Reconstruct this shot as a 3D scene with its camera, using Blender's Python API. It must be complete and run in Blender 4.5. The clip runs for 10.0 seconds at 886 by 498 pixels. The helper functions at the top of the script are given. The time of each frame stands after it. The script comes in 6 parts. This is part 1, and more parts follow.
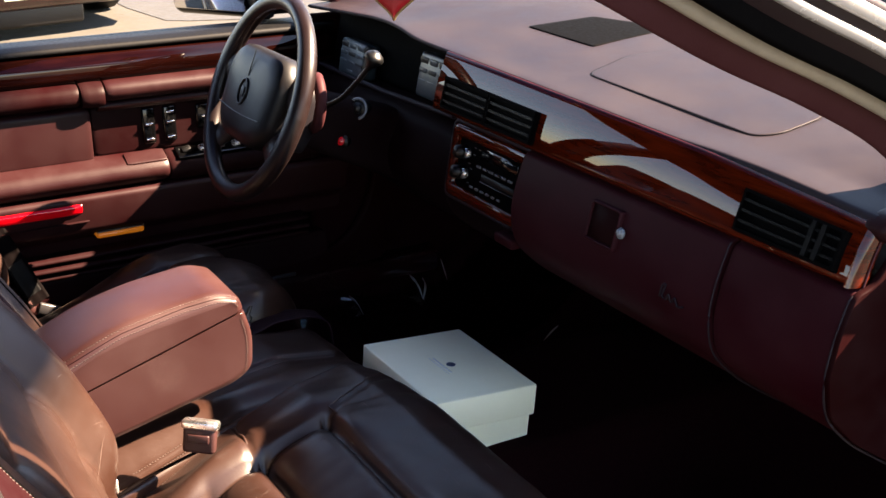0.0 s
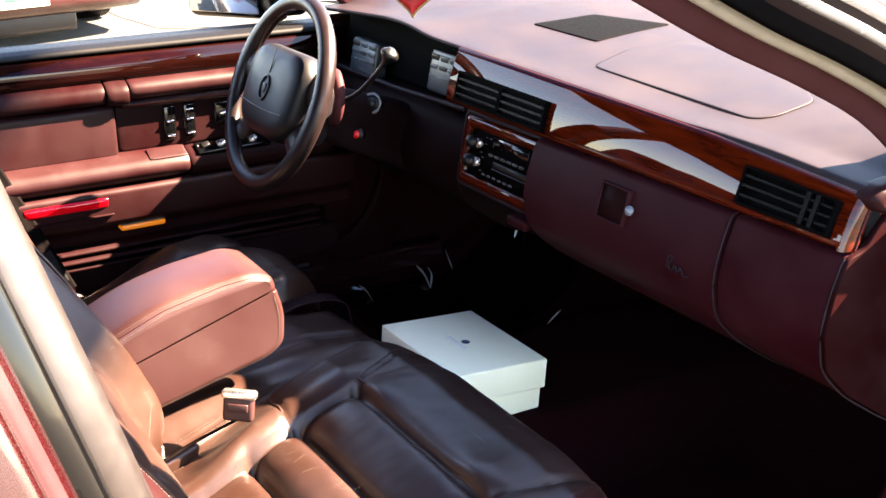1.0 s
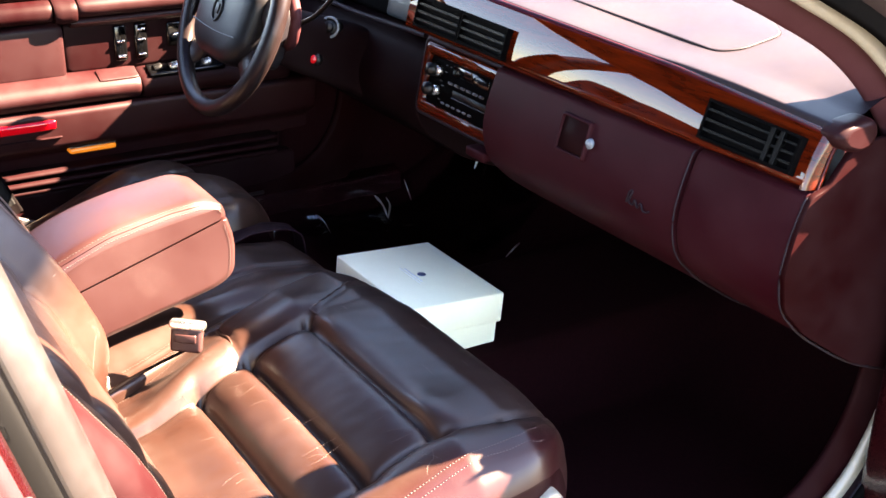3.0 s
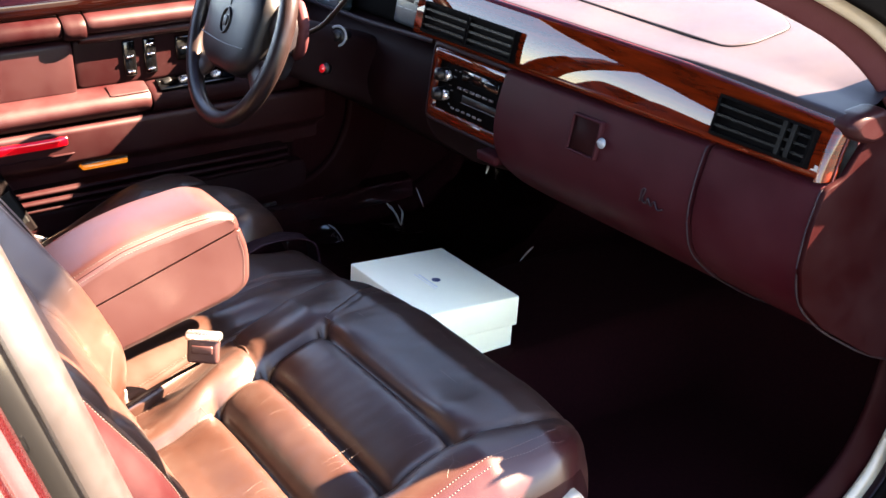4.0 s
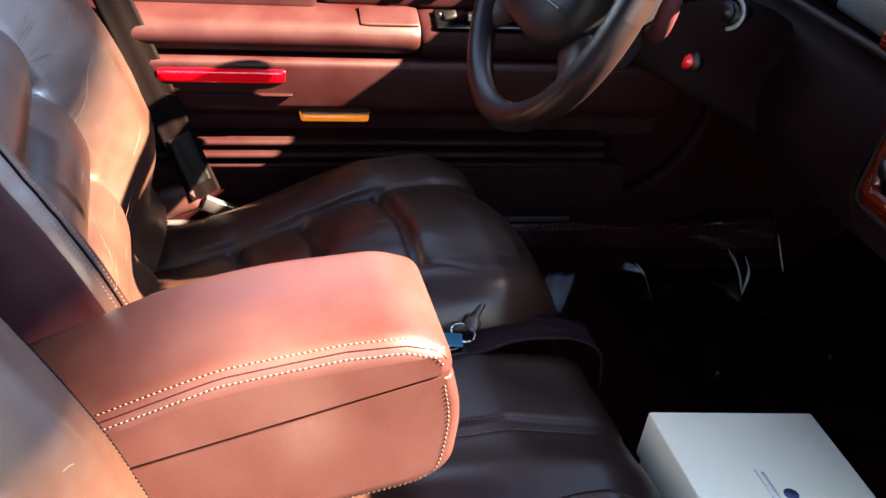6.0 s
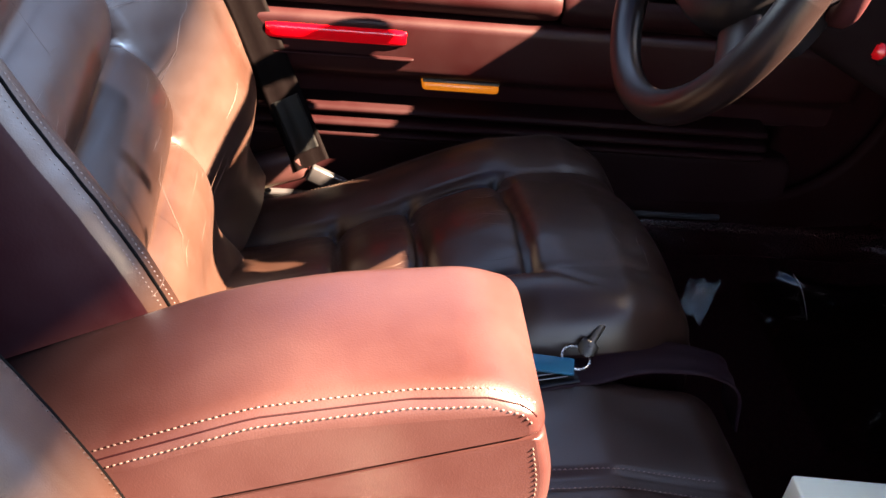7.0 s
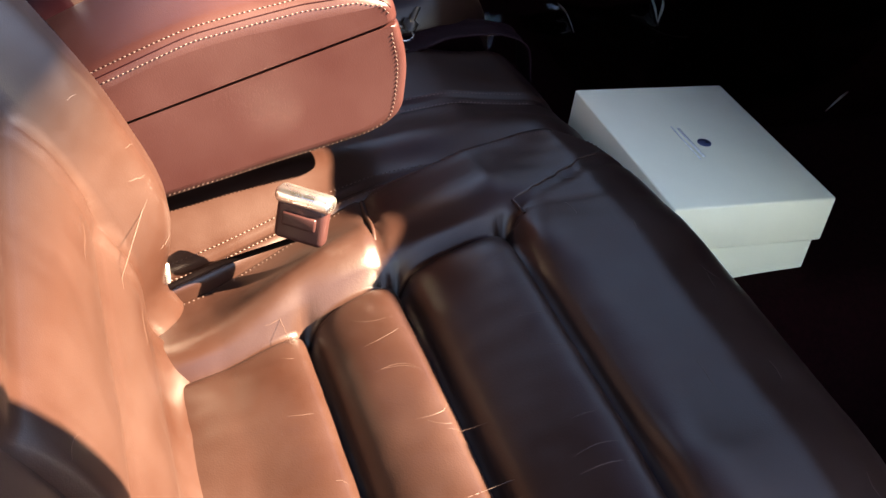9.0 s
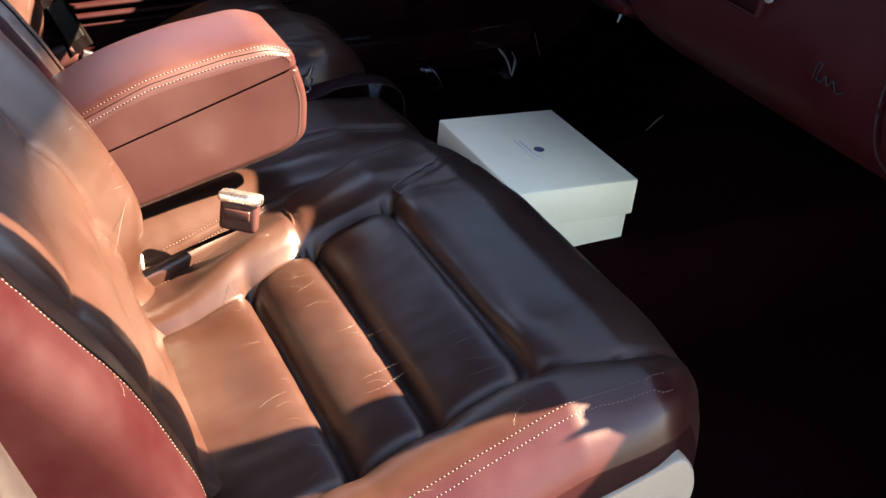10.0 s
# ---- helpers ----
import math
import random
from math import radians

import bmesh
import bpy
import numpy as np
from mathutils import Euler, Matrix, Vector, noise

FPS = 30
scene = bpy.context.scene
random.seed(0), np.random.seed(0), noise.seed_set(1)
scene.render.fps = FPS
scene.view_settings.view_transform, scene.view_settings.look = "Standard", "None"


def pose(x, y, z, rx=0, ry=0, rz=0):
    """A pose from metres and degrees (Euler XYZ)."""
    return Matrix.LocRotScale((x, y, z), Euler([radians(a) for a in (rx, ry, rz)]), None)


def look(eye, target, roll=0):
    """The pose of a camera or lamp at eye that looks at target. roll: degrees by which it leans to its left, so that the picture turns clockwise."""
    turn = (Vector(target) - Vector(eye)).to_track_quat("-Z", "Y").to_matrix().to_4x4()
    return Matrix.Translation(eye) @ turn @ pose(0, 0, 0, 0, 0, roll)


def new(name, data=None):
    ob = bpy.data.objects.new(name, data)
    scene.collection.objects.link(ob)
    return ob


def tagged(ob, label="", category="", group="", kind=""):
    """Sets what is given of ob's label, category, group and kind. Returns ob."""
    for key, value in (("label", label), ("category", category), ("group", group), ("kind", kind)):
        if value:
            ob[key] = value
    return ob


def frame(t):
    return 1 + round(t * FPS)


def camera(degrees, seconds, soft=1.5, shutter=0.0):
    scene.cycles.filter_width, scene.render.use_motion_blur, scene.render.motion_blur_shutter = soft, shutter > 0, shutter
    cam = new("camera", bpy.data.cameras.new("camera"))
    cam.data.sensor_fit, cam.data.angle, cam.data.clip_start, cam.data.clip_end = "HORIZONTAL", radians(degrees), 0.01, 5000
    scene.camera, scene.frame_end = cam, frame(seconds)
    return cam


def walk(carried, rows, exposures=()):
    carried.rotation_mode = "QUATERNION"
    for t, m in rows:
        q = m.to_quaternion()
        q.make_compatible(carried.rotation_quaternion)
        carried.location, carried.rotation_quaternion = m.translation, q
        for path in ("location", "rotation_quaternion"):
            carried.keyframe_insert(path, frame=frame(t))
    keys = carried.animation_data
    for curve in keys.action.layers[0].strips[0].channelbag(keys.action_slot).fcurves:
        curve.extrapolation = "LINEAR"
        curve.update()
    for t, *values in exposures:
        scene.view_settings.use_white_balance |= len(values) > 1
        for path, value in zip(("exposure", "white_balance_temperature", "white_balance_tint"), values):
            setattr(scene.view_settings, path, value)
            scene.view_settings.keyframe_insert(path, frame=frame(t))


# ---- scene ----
cam = camera(41.9, 10.0)
PATH = [
    (0, (1.461, -0.896, 1.296), (-0.151, 0.045, 0.577), 0.2),
    (0.5, (1.504, -0.966, 1.291), (-0.078, 0.007, 0.549), -0.3),
    (1, (1.539, -1.005, 1.3), (-0.061, -0.035, 0.594), -0.1),
    (1.5, (1.539, -0.996, 1.312), (-0.033, -0.011, 0.565), 1.2),
    (2, (1.519, -0.962, 1.3), (-0.027, 0.04, 0.521), 2.3),
    (2.2, (1.499, -0.965, 1.307), (-0.039, 0.012, 0.483), 1.7),
    (3.5, (1.519, -0.979, 1.278), (0.0, 0.039, 0.469), 1.5),
    (4, (1.512, -0.978, 1.28), (-0.032, 0.008, 0.477), -0.2),
    (4.5, (1.439, -0.902, 1.269), (-0.168, -0.042, 0.446), 1.7),
    (5, (1.21, -0.793, 1.204), (-0.388, -0.014, 0.288), 4.3),
    (5.5, (0.936, -0.694, 1.175), (-0.65, 0.051, 0.211), 4.6),
    (6, (0.734, -0.615, 1.146), (-0.935, -0.124, 0.158), 7.1),
    (6.2, (0.657, -0.578, 1.129), (-1.023, -0.205, 0.11), 6.9),
    (7.3, (0.571, -0.543, 1.097), (-1.097, -0.31, 0.019), 7.5),
    (7.5, (0.579, -0.541, 1.1), (-1.092, -0.298, 0.029), 8.0),
    (8, (0.643, -0.565, 1.091), (-0.996, -0.259, -0.013), 9.0),
    (8.5, (0.802, -0.633, 1.08), (-0.778, -0.119, -0.033), 7.7),
    (9, (0.913, -0.67, 1.071), (-0.584, -0.09, -0.122), 4.7),
    (9.5, (1.059, -0.684, 1.104), (-0.448, -0.04, -0.042), 5.5),
    (10, (1.259, -0.785, 1.169), (-0.272, -0.039, 0.121), 2.2),
]
EXPOSURES = [(t, e, 7700 if t < 4.5 else 8100, 19) for t, e in ((0.0, 4.2), (0.4, 4.65), (1.0, 5.3), (3.3, 5.8), (4.4, 5.8), (4.9, 5.4), (6.1, 5.5), (7.4, 5.25), (8.2, 5.2), (9.0, 4.75), (9.5, 4.6), (10.0, 4.85))]
walk(cam, [(t, look(eye, target, roll)) for t, eye, target, roll in PATH], EXPOSURES)

# ---- world and sun ----
SUN_TO = Vector((0.40, 1.0, 0.922)).normalized()
world = bpy.data.worlds.new("world")
scene.world = world
world.use_nodes = True
wn = world.node_tree.nodes
sky = wn.new("ShaderNodeTexSky")
sky.sky_type = "NISHITA"
sky.sun_disc = False
sky.sun_elevation = math.asin(SUN_TO.z)
sky.sun_rotation = math.atan2(SUN_TO.x, SUN_TO.y)
sky.air_density, sky.dust_density = 1.0, 0.3
sky.ozone_density = 2.0
wn["Background"].inputs["Strength"].default_value = 0.05
world.node_tree.links.new(sky.outputs[0], wn["Background"].inputs["Color"])
sun_data = bpy.data.lights.new("sun", "SUN")
sun_data.energy, sun_data.angle, sun_data.color = 5.0, radians(0.55), (1.0, 0.86, 0.67)
sun = new("sun", sun_data)
sun.matrix_world = look(SUN_TO * 20, (0, 0, 0))


# ---- materials ----
def material(name, rough=0.5, metal=0.0, coat=0.0, ior=1.5):
    m = bpy.data.materials.new(name)
    m.use_nodes = True
    b = m.node_tree.nodes["Principled BSDF"]
    b.inputs["Roughness"].default_value = rough
    b.inputs["Metallic"].default_value = metal
    b.inputs["Coat Weight"].default_value = coat
    b.inputs["Coat Roughness"].default_value = 0.04
    b.inputs["IOR"].default_value = ior
    return m, m.node_tree.nodes, m.node_tree.links, b


def coords(n, l, scale=(1, 1, 1), rot=(0, 0, 0)):
    tc = n.new("ShaderNodeTexCoord")
    mp = n.new("ShaderNodeMapping")
    mp.inputs["Scale"].default_value = scale
    mp.inputs["Rotation"].default_value = rot
    l.new(tc.outputs["Object"], mp.inputs["Vector"])
    return mp.outputs[0]


def noise_tex(n, l, vec, scale, detail=4.0, rough=0.55, distort=0.0):
    t = n.new("ShaderNodeTexNoise")
    t.inputs["Scale"].default_value = scale
    t.inputs["Detail"].default_value = detail
    t.inputs["Roughness"].default_value = rough
    t.inputs["Distortion"].default_value = distort
    l.new(vec, t.inputs["Vector"])
    return t.outputs["Fac"]


def ramp(n, l, fac, stops):
    r = n.new("ShaderNodeValToRGB")
    e = r.color_ramp.elements
    while len(e) < len(stops):
        e.new(0.5)
    for el, (p, c) in zip(e, stops):
        el.position = p
        el.color = (*c, 1) if len(c) == 3 else c
    l.new(fac, r.inputs[0])
    return r.outputs[0]


def mix(n, l, fac, a, b):
    m = n.new("ShaderNodeMix")
    m.data_type = "RGBA"
    for sock, v in ((m.inputs[0], fac), (m.inputs[6], a), (m.inputs[7], b)):
        if isinstance(v, (int, float)):
            sock.default_value = v
        elif isinstance(v, tuple):
            sock.default_value = (*v, 1)
        else:
            l.new(v, sock)
    return m.outputs[2]


def math_node(n, l, op, a, b=0.5):
    m = n.new("ShaderNodeMath")
    m.operation = op
    for sock, v in ((m.inputs[0], a), (m.inputs[1], b)):
        if isinstance(v, (int, float)):
            sock.default_value = v
        else:
            l.new(v, sock)
    return m.outputs[0]


def bump(n, l, b, height, strength, dist=0.002):
    p = n.new("ShaderNodeBump")
    p.inputs["Strength"].default_value = strength
    p.inputs["Distance"].default_value = dist
    l.new(height, p.inputs["Height"])
    l.new(p.outputs[0], b.inputs["Normal"])


def leather(name, base, rough=0.42, creases=0.0, grain=420.0, stretch=(1, 1, 1), sheen=0.24, edge=None):
    """Dyed hide: fine pebble grain, blotches, and pale worn creases where creases > 0."""
    m, n, l, b = material(name, rough)
    b.inputs["Specular IOR Level"].default_value = sheen
    base = (base[0] * 0.40, base[1] * 0.435, base[2] * 0.49)
    v = coords(n, l)
    blot = noise_tex(n, l, v, 9.0, 5, 0.6)
    fine = noise_tex(n, l, v, 70.0, 3, 0.6)
    dark = tuple(c * 0.84 for c in base)
    lite = tuple(min(1, c * 1.12 + 0.004) for c in base)
    col = ramp(n, l, blot, [(0.3, dark), (0.7, lite)])
    col = mix(n, l, math_node(n, l, "MULTIPLY", fine, 0.25), col, tuple(c * 0.8 for c in base))
    if edge:
        # redder towards the outer bolster, painting how sunlight reddens the hide there
        sep = n.new("ShaderNodeSeparateXYZ")
        l.new(v, sep.inputs[0])
        side = n.new("ShaderNodeMapRange")
        side.inputs["From Min"].default_value, side.inputs["From Max"].default_value = edge[0], edge[1]
        l.new(sep.outputs["X"], side.inputs["Value"])
        col = mix(n, l, side.outputs[0], col, tuple(c * k for c, k in zip(edge[2], (0.40, 0.435, 0.49))))
    vor = n.new("ShaderNodeTexVoronoi")
    vor.inputs["Scale"].default_value = grain
    l.new(v, vor.inputs["Vector"])
    height = math_node(n, l, "MULTIPLY", vor.outputs["Distance"], 0.30)
    if creases:
        vs = coords(n, l, stretch)
        warp = noise_tex(n, l, vs, 7.0, 2)
        wv = n.new("ShaderNodeVectorMath")
        wv.operation = "MULTIPLY_ADD"
        wv.inputs[1].default_value = (0.04, 0.04, 0.04)
        l.new(warp, wv.inputs[0])
        l.new(vs, wv.inputs[2])
        line = noise_tex(n, l, wv.outputs[0], 9.0, 1.5, 0.5)
        off = math_node(n, l, "ABSOLUTE", math_node(n, l, "SUBTRACT", line, 0.5))
        thin = ramp(n, l, off, [(0.0, (1, 1, 1)), (0.0065, (0, 0, 0))])
        where = ramp(n, l, noise_tex(n, l, v, 14.0, 2), [(0.50, (0, 0, 0)), (0.60, (1, 1, 1))])
        mask = math_node(n, l, "MULTIPLY", thin, where)
        mask = math_node(n, l, "MULTIPLY", mask, creases)
        pale = tuple(min(1, c * 1.6 + 0.10) for c in base)
        col = mix(n, l, mask, col, pale)
        height = math_node(n, l, "SUBTRACT", height, math_node(n, l, "MULTIPLY", mask, 0.5))
    l.new(col, b.inputs["Base Color"])
    rr = ramp(n, l, blot, [(0.25, (rough - 0.07,) * 3), (0.75, (rough + 0.1,) * 3)])
    l.new(rr, b.inputs["Roughness"])
    bump(n, l, b, height, 0.20, 0.001)
    return m


def plain(name, base, rough=0.5, metal=0.0, vary=0.12, scale=30.0, bumpy=0.0, bscale=300.0, coat=0.0, sheen=0.5):
    m, n, l, b = material(name, rough, metal, coat)
    b.inputs["Specular IOR Level"].default_value = sheen
    v = coords(n, l)
    f = noise_tex(n, l, v, scale, 5, 0.6)
    l.new(ramp(n, l, f, [(0.3, tuple(c * (1 - vary) for c in base)), (0.7, tuple(min(1, c * (1 + vary)) for c in base))]), b.inputs["Base Color"])
    l.new(ramp(n, l, noise_tex(n, l, v, scale * 3, 3), [(0.3, (max(0.02, rough * 0.85),) * 3), (0.7, (min(1, rough * 1.15),) * 3)]), b.inputs["Roughness"])
    if bumpy:
        bump(n, l, b, noise_tex(n, l, v, bscale, 3), bumpy, 0.001)
    return m


def wood_mat(name, a, c, rough=0.12):
    """Lacquered veneer with fine long figure along x or y."""
    m, n, l, b = material(name, rough, 0.0, 0.6)
    v = coords(n, l, (2.2, 2.2, 26.0), (0.05, 0.06, 0.0))
    f = noise_tex(n, l, v, 5.0, 6, 0.65, 0.6)
    g = noise_tex(n, l, coords(n, l, (6, 6, 160.0)), 4.0, 3)
    col = ramp(n, l, f, [(0.28, a), (0.5, tuple((p + q) / 2 for p, q in zip(a, c))), (0.72, c)])
    col = mix(n, l, math_node(n, l, "MULTIPLY", g, 0.35), col, a)
    l.new(col, b.inputs["Base Color"])
    b.inputs["Coat Roughness"].default_value = 0.015
    b.inputs["Roughness"].default_value = 0.45
    b.inputs["Specular IOR Level"].default_value = 0.0
    return m


def glass_mat(name, tint=(1, 1, 1), rough=0.0):
    """A thin pane: clear straight through, with a mirror gloss by Fresnel."""
    m, n, l, b = material(name, rough)
    clear, gloss, mx, fr = (n.new(k) for k in ("ShaderNodeBsdfTransparent", "ShaderNodeBsdfGlossy", "ShaderNodeMixShader", "ShaderNodeFresnel"))
    clear.inputs[0].default_value = (*tint, 1)
    gloss.inputs["Roughness"].default_value = rough
    fr.inputs[0].default_value = 1.5
    l.new(fr.outputs[0], mx.inputs[0])
    l.new(clear.outputs[0], mx.inputs[1])
    l.new(gloss.outputs[0], mx.inputs[2])
    l.new(mx.outputs[0], n["Material Output"].inputs[0])
    return m


def glow_mat(name, base, strength, rough=0.2):
    m, n, l, b = material(name, rough)
    b.inputs["Base Color"].default_value = (*base, 1)
    b.inputs["Emission Color"].default_value = (*base, 1)
    b.inputs["Emission Strength"].default_value = strength
    return m


SEAT = leather("seat_leather", (0.0415, 0.0150, 0.0088), 0.36, 0.0, 800, (0.55, 3.2, 1.0), 0.31, (0.585, 0.612, (0.0350, 0.0052, 0.0050)))
SEAT_RED = leather("outer_bolster_leather", (0.0215, 0.0019, 0.0027), 0.42, 0.0, 800, (0.55, 3.2, 1.0), 0.05)
CREASE = plain("worn_crease", (0.032, 0.0150, 0.0100), 0.6, 0, 0.3, 60)
SEAT_SIDE = leather("seat_side_vinyl", (0.0170, 0.0013, 0.0026), 0.45, 0.0, 380, (1, 1, 1), 0.04)
# lower dash vinyl, darkened to paint the shade under the instruments
SHADED_VINYL = leather("dark_vinyl", (0.0095, 0.0017, 0.0022), 0.5, 0.0, 800, (1, 1, 1), 0.02)
ARM = leather("armrest_leather", (0.0540, 0.0150, 0.0126), 0.42, 0.0, 800)
DOOR_RED = leather("door_leather", (0.0290, 0.0024, 0.0031), 0.45, 0.0, 800, (1, 1, 1), 0.15)
DOOR_DARK = leather("door_vinyl", (0.019, 0.0019, 0.0024), 0.45, 0.0, 800, (1, 1, 1), 0.04)
DASH = leather("dash_vinyl", (0.0160, 0.0074, 0.0120), 0.58, 0.0, 900, (1, 1, 1), 0.13)
DASH_LOW = leather("lower_dash_vinyl", (0.041, 0.0041, 0.0070), 0.48, 0.0, 900, (1, 1, 1), 0.03)
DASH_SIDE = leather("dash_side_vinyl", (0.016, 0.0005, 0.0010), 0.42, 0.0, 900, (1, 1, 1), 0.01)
WHEEL = leather("wheel_leather", (0.0150, 0.0055, 0.0050), 0.34, 0.0, 600)
SHROUD = leather("column_vinyl", (0.0200, 0.0150, 0.0170), 0.48, 0.0, 800, (1, 1, 1), 0.10)
SPOKE = leather("spoke_leather", (0.0460, 0.0240, 0.0190), 0.40, 0.0, 600, (1, 1, 1), 0.20)
HUB = leather("hub_vinyl", (0.0046, 0.0032, 0.0042), 0.42, 0.0, 600, (1, 1, 1), 0.18)
WOOD = wood_mat("lacquered_veneer", (0.010, 0.0009, 0.0004), (0.075, 0.0070, 0.0011))
# veneer in far deeper browns, which put the door's shade into the colour
WOOD_DOOR_SHADED = wood_mat("door_veneer_shaded", (0.0020, 0.0005, 0.0004), (0.0075, 0.0014, 0.0010))
BLACK = plain("black_plastic", (0.0015, 0.0015, 0.0017), 0.42, 0, 0.2, 40, 0.15, 700, 0.0, 0.25)
BLACK_GLOSS = plain("black_gloss", (0.0012, 0.0012, 0.0014), 0.12, 0, 0.1, 30, 0.0, 300, 0.0, 0.3)
GREY = plain("grey_plastic", (0.11, 0.125, 0.14), 0.38, 0, 0.1, 60, 0.1, 800)
PALE_KEYS = plain("pale_keys", (0.050, 0.050, 0.052), 0.45, 0, 0.2, 90)
POD = plain("blue_grey_plastic", (0.010, 0.020, 0.027), 0.38, 0, 0.1, 60, 0.1, 800)
CHROME = plain("chrome", (0.75, 0.75, 0.76), 0.10, 1.0, 0.05)
STEEL = plain("worn_steel", (0.50, 0.49, 0.47), 0.28, 0.8, 0.15, 80)
DULL = plain("dull_metal", (0.030, 0.028, 0.030), 0.35, 0.3)
BRASS = plain("key_brass", (0.035, 0.027, 0.018), 0.3, 0.3, 0.15, 80)
RUBBER = plain("rubber", (0.0014, 0.0014, 0.0018), 0.55, 0, 0.2, 60, 0.0, 300, 0.0, 0.12)
SEAL = plain("weatherstrip", (0.165, 0.150, 0.118), 0.36, 0, 0.1, 50, 0.2, 400)
JAMB = plain("jamb_paint", (0.0042, 0.0012, 0.0022), 0.4, 0, 0.12, 60, 0.0, 300, 0.0, 0.10)
MOULD = plain("pale_moulding", (0.30, 0.30, 0.29), 0.25, 0.5, 0.05)
TRIM = leather("pillar_trim", (0.0830, 0.0215, 0.0225), 0.5, 0.0, 500, (1, 1, 1), 0.05)
PALE_TRIM = plain("pale_pillar", (0.0086, 0.0064, 0.0064), 0.4, 0, 0.10, 20, 0.05, 500)
CREAM = plain("cream_plastic", (0.075, 0.060, 0.042), 0.4, 0, 0.08, 40)
# cream plastic again, brightened to look sunlit on the seat side
CREAM_SUNLIT = plain("cream_plastic_sunlit", (0.17, 0.15, 0.12), 0.38, 0, 0.06, 40)
CARPET = plain("carpet", (0.0085, 0.0015, 0.0019), 0.95, 0, 0.5, 160, 1.0, 900, 0.0, 0.03)
VENT = plain("vent_plastic", (0.0006, 0.0005, 0.0006), 0.75, 0, 0.2, 60, 0.0, 300, 0.0, 0.02)
SLAT = plain("vent_slat", (0.0009, 0.0009, 0.0010), 0.5, 0, 0.2, 60, 0.0, 300, 0.0, 0.08)
MOUTH = plain("bright_chrome", (0.80, 0.80, 0.78), 0.30, 1.0, 0.05)
THREAD = plain("thread", (0.033, 0.0180, 0.0140), 0.6, 0, 0.15, 200)
SEAM_HIGHLIGHT = plain("seam_highlight", (0.020, 0.0095, 0.0075), 0.45, 0, 0.15, 200)
THREAD_DARK = plain("thread_dark", (0.0832, 0.0468, 0.0416), 0.6, 0, 0.15, 200)
CARD = plain("white_card", (0.82, 0.81, 0.61), 0.55, 0, 0.025, 14, 0.05, 400)
INK = plain("blue_ink", (0.03, 0.045, 0.11), 0.5)
INK_PALE = plain("pale_ink", (0.62, 0.64, 0.62), 0.5, 0, 0.4, 500)
BELT = plain("belt_webbing", (0.0008, 0.00017, 0.00022), 0.60, 0, 0.2, 300, 0.3, 1200, 0.0, 0.04)
# the same webbing, lightened for the lap belt, which lies in shade
BELT_IN_SHADE = plain("belt_webbing_in_shade", (0.0105, 0.0042, 0.0064), 0.55, 0, 0.2, 300, 0.3, 1200, 0.0, 0.08)
BLUE_TAG = plain("blue_tag", (0.0020, 0.075, 0.13), 0.35, 0, 0.12, 30, 0.0, 300, 0.0, 0.15)
RED_LENS = glow_mat("red_lens", (0.30, 0.002, 0.005), 0.016, 0.10)
AMBER = glow_mat("amber_lens", (0.40, 0.12, 0.01), 0.03, 0.2)
RED_BTN = glow_mat("red_button", (0.30, 0.004, 0.007), 0.012, 0.2)
HEART_RED = plain("red_felt", (0.26, 0.0040, 0.009), 0.5, 0, 0.1)
HEART_GOLD = plain("gold_edge", (0.20, 0.13, 0.05), 0.35, 0.4)
PAINT = plain("dark_red_paint", (0.010, 0.0005, 0.0009), 0.28, 0.1, 0.08, 200, 0, 300, 1.0)
HEADLINER = plain("headliner", (0.0160, 0.0066, 0.0066), 0.9, 0, 0.15, 80)
# clear film made white and half opaque, painting glints of sky
FILM_GLINT, _n, _l, _b = material("film_glint", 0.08)
_b.inputs["Base Color"].default_value = (0.80, 0.83, 0.86, 1)
_b.inputs["Alpha"].default_value = 0.65
BAND, _n, _l, _b = material("shade_band", 0.1)
_mix = _n.new("ShaderNodeMixShader")
_clear = _n.new("ShaderNodeBsdfTransparent")
_tint = _n.new("ShaderNodeBsdfTransparent")
_tint.inputs[0].default_value = (0.035, 0.075, 0.17, 1)
_sep = _n.new("ShaderNodeSeparateXYZ")
_l.new(coords(_n, _l), _sep.inputs[0])
_rng = _n.new("ShaderNodeMapRange")
_rng.inputs["From Min"].default_value, _rng.inputs["From Max"].default_value = 0.065, -0.025
_bow = math_node(_n, _l, "MULTIPLY", math_node(_n, _l, "MULTIPLY", _sep.outputs["X"], _sep.outputs["X"]), 0.5)
_l.new(math_node(_n, _l, "ADD", _sep.outputs["Y"], _bow), _rng.inputs["Value"])
_l.new(_rng.outputs[0], _mix.inputs[0])
_l.new(_clear.outputs[0], _mix.inputs[1])
_l.new(_tint.outputs[0], _mix.inputs[2])
_l.new(_mix.outputs[0], _n["Material Output"].inputs[0])
FILM_LOOSE, _n, _l, _b = material("crumpled_film", 0.05)
_b.inputs["Base Color"].default_value = (0.60, 0.68, 0.70, 1)
_b.inputs["Alpha"].default_value = 0.20
FILM = glass_mat("clear_film", (0.95, 0.97, 1.0), 0.06)
GLASS = glass_mat("window_glass", (0.86, 0.90, 0.88))
MIRROR = plain("mirror_glass", (0.85, 0.85, 0.86), 0.02, 1.0, 0.01)
CONCRETE = plain("concrete", (0.019, 0.0165, 0.0118), 0.9, 0, 0.14, 2.2, 0.6, 40)
GREY_PATCH = plain("asphalt", (0.011, 0.0112, 0.012), 0.9, 0, 0.25, 8, 0.6, 90)
